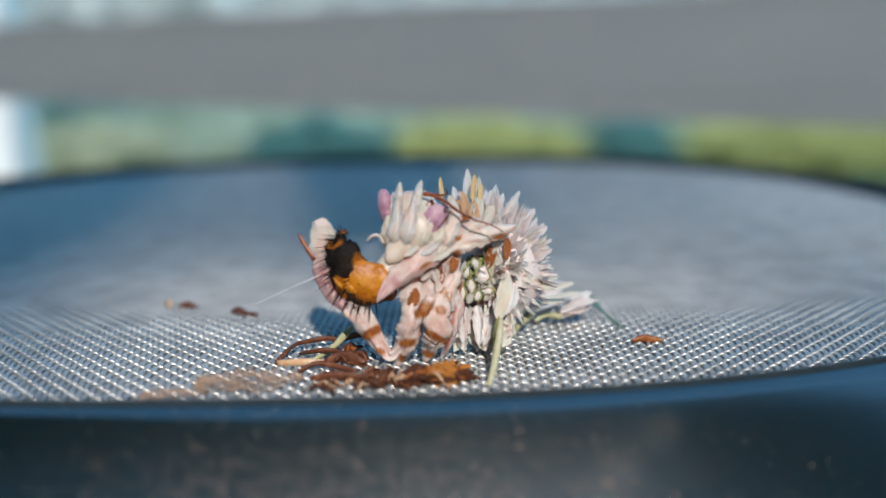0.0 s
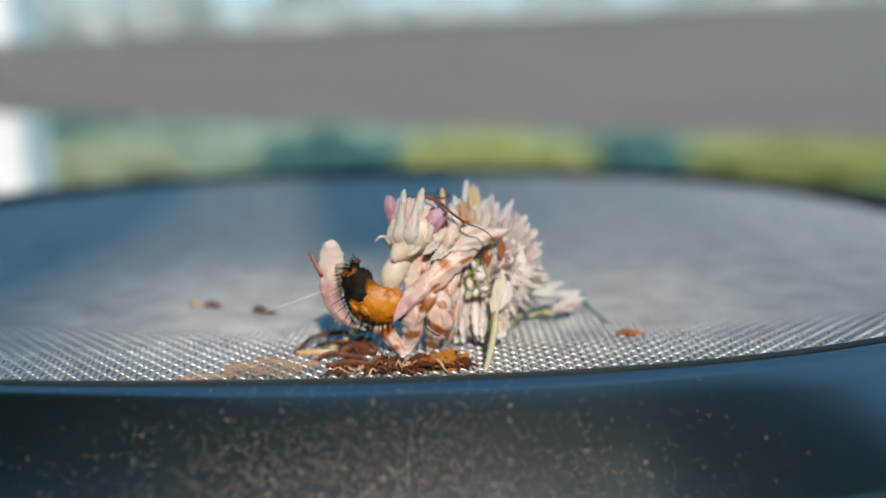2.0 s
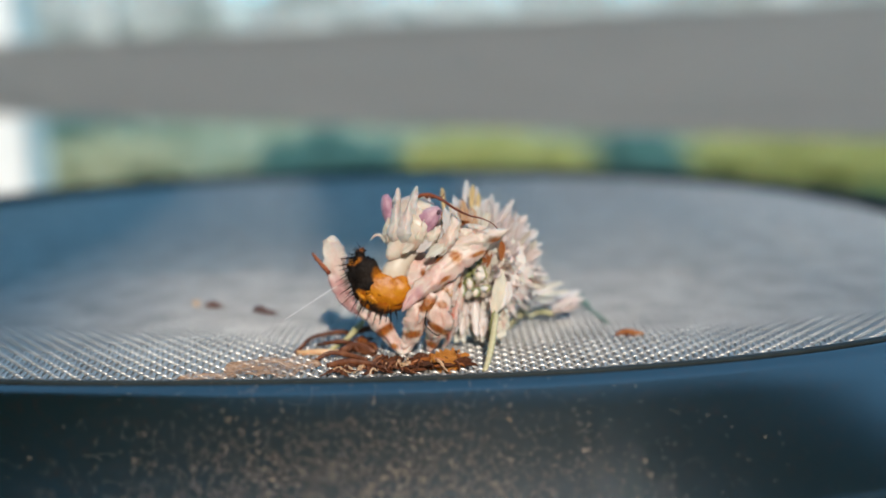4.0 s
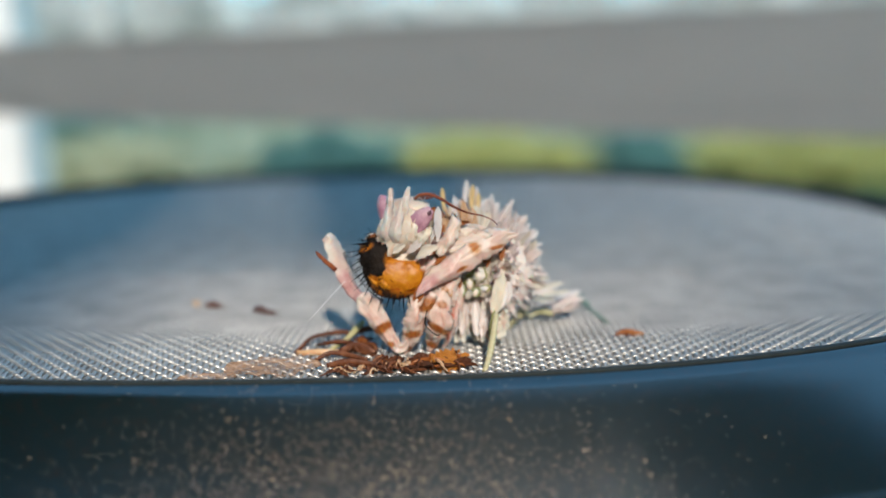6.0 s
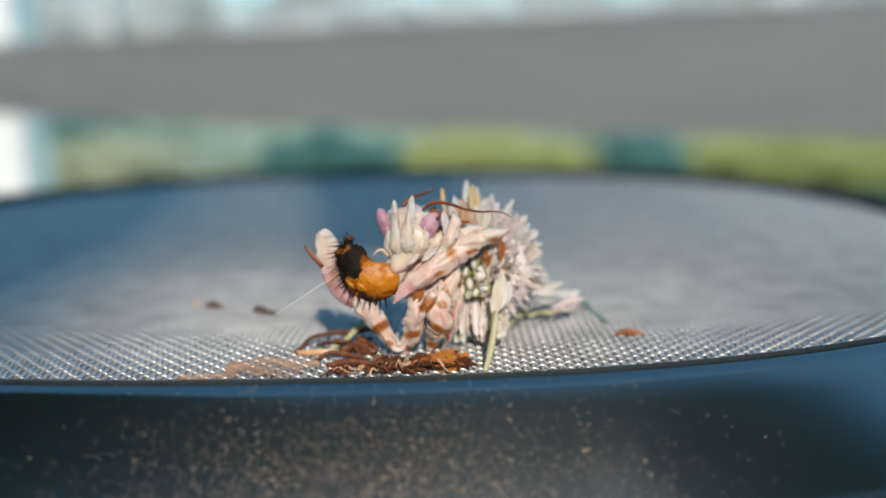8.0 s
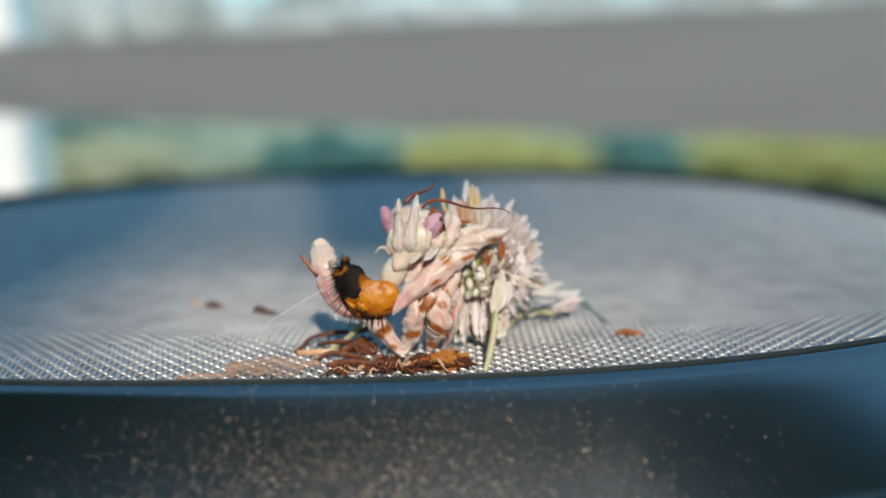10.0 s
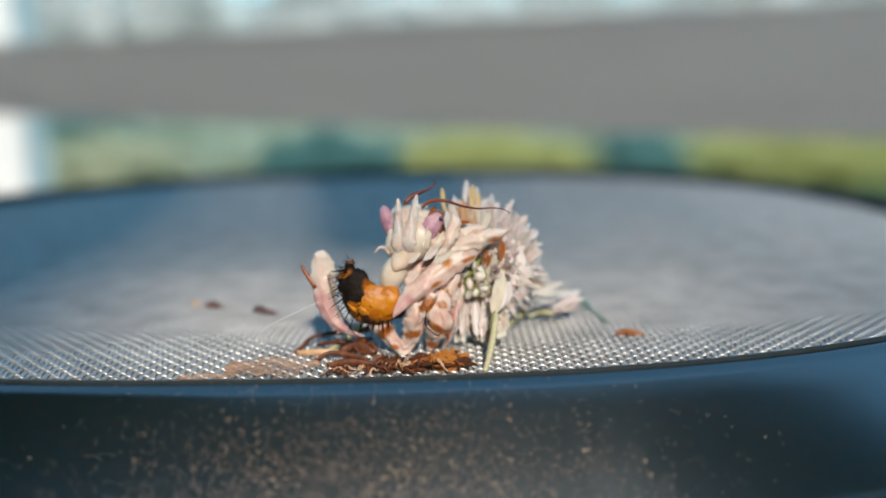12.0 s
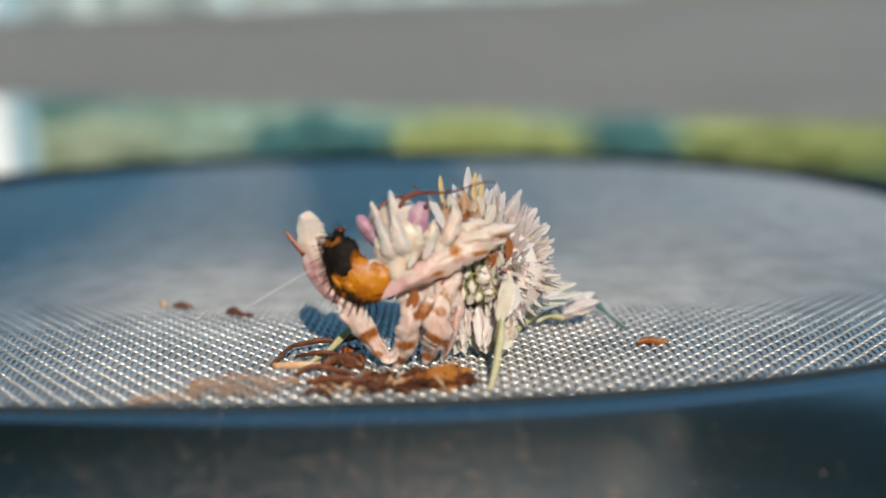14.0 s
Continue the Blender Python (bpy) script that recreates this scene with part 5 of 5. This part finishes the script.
CREST_P = [mesh("crest", *petal_shape(c_, b_, 0.45, 0.6, ragged=0.25, wave=0.6, seed=q_), m_) for q_, (c_, b_, m_) in enumerate(((0.3, 0.12, PETAL), (0.15, -0.1, PETAL), (0.35, 0.2, CREAM), (0.2, 0.05, SKIN)))]
for x0, y0, x1, y1, w, d in ((798, 430, 800, 366, 16, 0.2), (764, 460, 800, 434, 20, -0.7), (770, 446, 792, 408, 16, 0.4), (748, 450, 778, 430, 16, -1.2), (764, 400, 764, 352, 12, 1.6), (752, 396, 756, 348, 12, 1.4), (722, 452, 744, 432, 14, -1.6)):
    part("crest", rnd.choice(CREST_P), head, span(g(x0, y0, d) - ho, g(x1, y1, d + rnd.uniform(-0.3, 0.5)) - ho, w * GRID, (rnd.uniform(-0.4, 0.4), -1, rnd.uniform(-0.2, 0.3))))
rq = random.Random(8)
for k, pts_ in enumerate((((696, 442, 1.0, 4), (694, 422, -0.6, 9), (696, 404, -0.6, 8), (698, 390, -0.2, 4)),
                          ((708, 446, 1.2, 5), (707, 422, -1.2, 11), (710, 396, -1.5, 9), (713, 368, -1.2, 6), (716, 352, -1.0, 2)),
                          ((722, 446, 1.2, 4), (724, 422, -1.6, 12), (730, 396, -1.8, 10), (737, 368, -1.4, 6), (742, 350, -1.1, 2)),
                          ((744, 446, 1.4, 4), (748, 426, -1.2, 13), (756, 410, -1.3, 11), (764, 392, -0.9, 4)),
                          ((758, 444, 1.4, 4), (768, 428, -0.9, 11), (780, 418, -1.0, 9), (790, 404, -0.6, 3)))):
    v, f = leafy([(*(g(x, y, d) - ho), r * 1.05 * GRID, r * 1.05 * GRID) for x, y, d, r in pts_], 2.6 * GRID, 0.16, 0.4, 0.9, 40 + k)
    part("face_plate", mesh("face_plate", v, f, (HEAD, HORN)[k in (1, 2)]), head, label="ribbed creamy white face plate")
v, f = tube([(*(g(690, 432, -0.2) - ho), 3 * GRID), (*(g(682, 420, -0.4) - ho), 3 * GRID), (*(g(672, 420, -0.6) - ho), 2.4 * GRID), (*(g(664, 428, -0.6) - ho), 1.4 * GRID)], 7, 4)
part("mouth_feeler", mesh("mouth_feeler", v, f, SKIN), head, label="small white mouth feeler")
limb("throat", [(728, 440, 1.4, 18), (708, 464, 1.0, 20), (694, 490, 0.9, 22), (688, 514, 1.6, 14)], THROAT, label="pale cream throat")

# feelers, origins at their roots
AR = (748, 352, 0.5)
feeler = limb("antenna", [(745, 364, 0.5, 3.0), (755, 355, -0.2, 3.6), (770, 351, -0.8, 3.4), (792, 354, -1.4, 2.8), (816, 362, -2.0, 2.2), (845, 367, -2.6, 1.7), (868, 366, -2.9, 1.4), (888, 369, -3.1, 1.1), (900, 376, -3.2, 0.7)], REDBROWN, AR, label="long thin red-brown antenna", sides=7, flat=1)
BR = (716, 358, 1.5)
feeler_b = limb("antenna", [(716, 358, 1.5, 4.0), (728, 346, 1.8, 4.6), (746, 338, 2.2, 3.4), (764, 330, 2.6, 2.0), (771, 322, 2.8, 1.4), (764, 318, 2.8, 0.7)], REDBROWN, label="short curled red-brown antenna", sides=7, flat=1)


# ---------- movement ----------
def turn_rows(origin, rows):
    """Rows (seconds, right, down, degrees clockwise, degrees turned to the viewer's left) as poses in the mantis's space."""
    out = []
    for t, x, y, a, *more in rows:
        out.append((t, Matrix.Translation(g(x, y, origin[2])) @ pose(0, 0, 0, 0, a, 0) @ pose(0, 0, 0, 0, 0, more[0] if more else 0)))
    return out


def motions():
    walk(femur, turn_rows(FO, [(0.0, 663, 492, 6), (0.5, 664, 491, 6), (1.0, 665, 495, 5), (1.2, 666, 502, 4), (1.4, 668, 530, 4), (2.0, 668, 535, 4), (3.0, 667, 534, 3), (3.4, 670, 530, 2),
                               (5.2, 693, 487, 1), (5.5, 693, 487, 1), (6.1, 702, 489, 0), (6.5, 703, 489, -1), (7.1, 700, 490, 0), (7.3, 668, 494, 1), (7.5, 664, 495, 1), (8.2, 659, 492, 0), (10.3, 660, 528, -5),
                               (11.3, 660, 529, -5), (11.5, 663, 534, -2), (12.0, 664, 534, -1), (12.3, 665, 530, 0), (12.6, 665, 510, 2), (12.8, 665, 494, 3), (13.4, 665, 489, 4), (14.0, 665, 488, 5)]))
    walk(tibia, turn_rows(TO, [(0.0, 589, 409, -5), (0.5, 597, 411, -5), (1.0, 588, 414, -6), (1.2, 582, 419, -4), (1.4, 581, 434, 0), (2.0, 580, 438, 0), (3.0, 580, 438, 0), (3.4, 580, 436, -4, 5), (5.2, 578, 428, -24, 45), (7.1, 578, 429, -24, 45),
                               (7.3, 570, 420, -16, 25), (7.5, 569, 420, -15, 20), (8.2, 566, 420, -13, 15), (10.3, 560, 438, -12), (11.3, 560, 440, -12), (11.5, 558, 457, -10), (12.0, 562, 457, -6), (12.3, 566, 449, -6),
                               (12.6, 572, 428, -8), (12.8, 572, 408, -10), (13.4, 573, 401, -11), (14.0, 573, 401, -11)]))
    walk(elbow, turn_rows(EO, [(0.0, 698, 616, 0), (1.1, 698, 618, 0), (1.5, 712, 624, -6), (3.2, 712, 624, -6), (5.2, 702, 620, 0), (7.1, 702, 620, 0), (7.5, 699, 618, -2), (8.2, 699, 618, -2),
                               (10.3, 708, 624, -6), (12.3, 710, 624, -6), (12.8, 699, 618, -2), (14.0, 698, 616, -2)]))
    walk(arm, turn_rows(AO, [(0.0, 684, 524, 3), (1.1, 690, 532, 2), (1.5, 698, 566, 0), (3.2, 699, 564, 0), (5.2, 738, 522, 9), (7.1, 738, 522, 9), (7.4, 702, 534, 6), (8.2, 698, 534, 7), (10.3, 696, 556, 3),
                             (12.2, 697, 558, 3), (12.8, 694, 532, 8), (13.5, 694, 520, 14), (14.0, 694, 519, 15)]))
    walk(head, turn_rows(HO, [(0.0, 738, 388, 0, 0), (1.0, 732, 384, -2, 0), (1.4, 731, 384, 0, 0), (2.0, 735, 385, 0, 0), (3.2, 735, 384, 0, 0), (5.2, 722, 380, 0, -24), (5.5, 722, 384, -4, -14), (5.9, 727, 386, -2, -14),
                              (6.1, 720, 380, 4, -24), (6.5, 722, 380, 2, -26), (6.9, 718, 378, 4, -24), (7.1, 720, 380, 4, -24), (7.3, 724, 396, -8, 0), (8.2, 724, 400, -9, 0), (10.3, 730, 398, -6, 0),
                              (12.3, 728, 398, -6, 0), (12.8, 724, 402, -8, 0), (13.3, 716, 408, -26, 0), (14.0, 715, 407, -26, 0)]))
    walk(feeler, turn_rows(AR, [(0.0, 748, 353, 18), (1.0, 746, 346, 23), (2.0, 744, 344, 23), (3.2, 744, 343, 23), (5.2, 738, 338, 3), (5.5, 738, 342, 6), (5.9, 740, 343, 14), (6.1, 738, 338, 11), (6.5, 738, 337, 1),
                                (6.9, 744, 336, 15), (7.1, 744, 338, 15), (7.4, 752, 362, -2), (8.2, 752, 358, 1), (10.3, 750, 356, -1), (12.3, 750, 356, -1), (12.8, 746, 362, -6), (13.3, 720, 372, -18), (14.0, 718, 370, -19)]))
    walk(feeler_b, turn_rows(BR, [(0.0, 728, 362, 28), (2.0, 728, 354, 28), (3.2, 728, 354, 28), (5.2, 706, 358, 20), (6.1, 706, 360, 20), (6.7, 712, 360, -10), (6.9, 712, 358, -14), (7.2, 716, 362, 0), (8.2, 712, 364, 2),
                                  (10.3, 716, 360, 0), (12.3, 716, 360, 0), (12.8, 712, 366, 0), (13.3, 690, 386, 4), (14.0, 688, 384, 4)]))


motions()
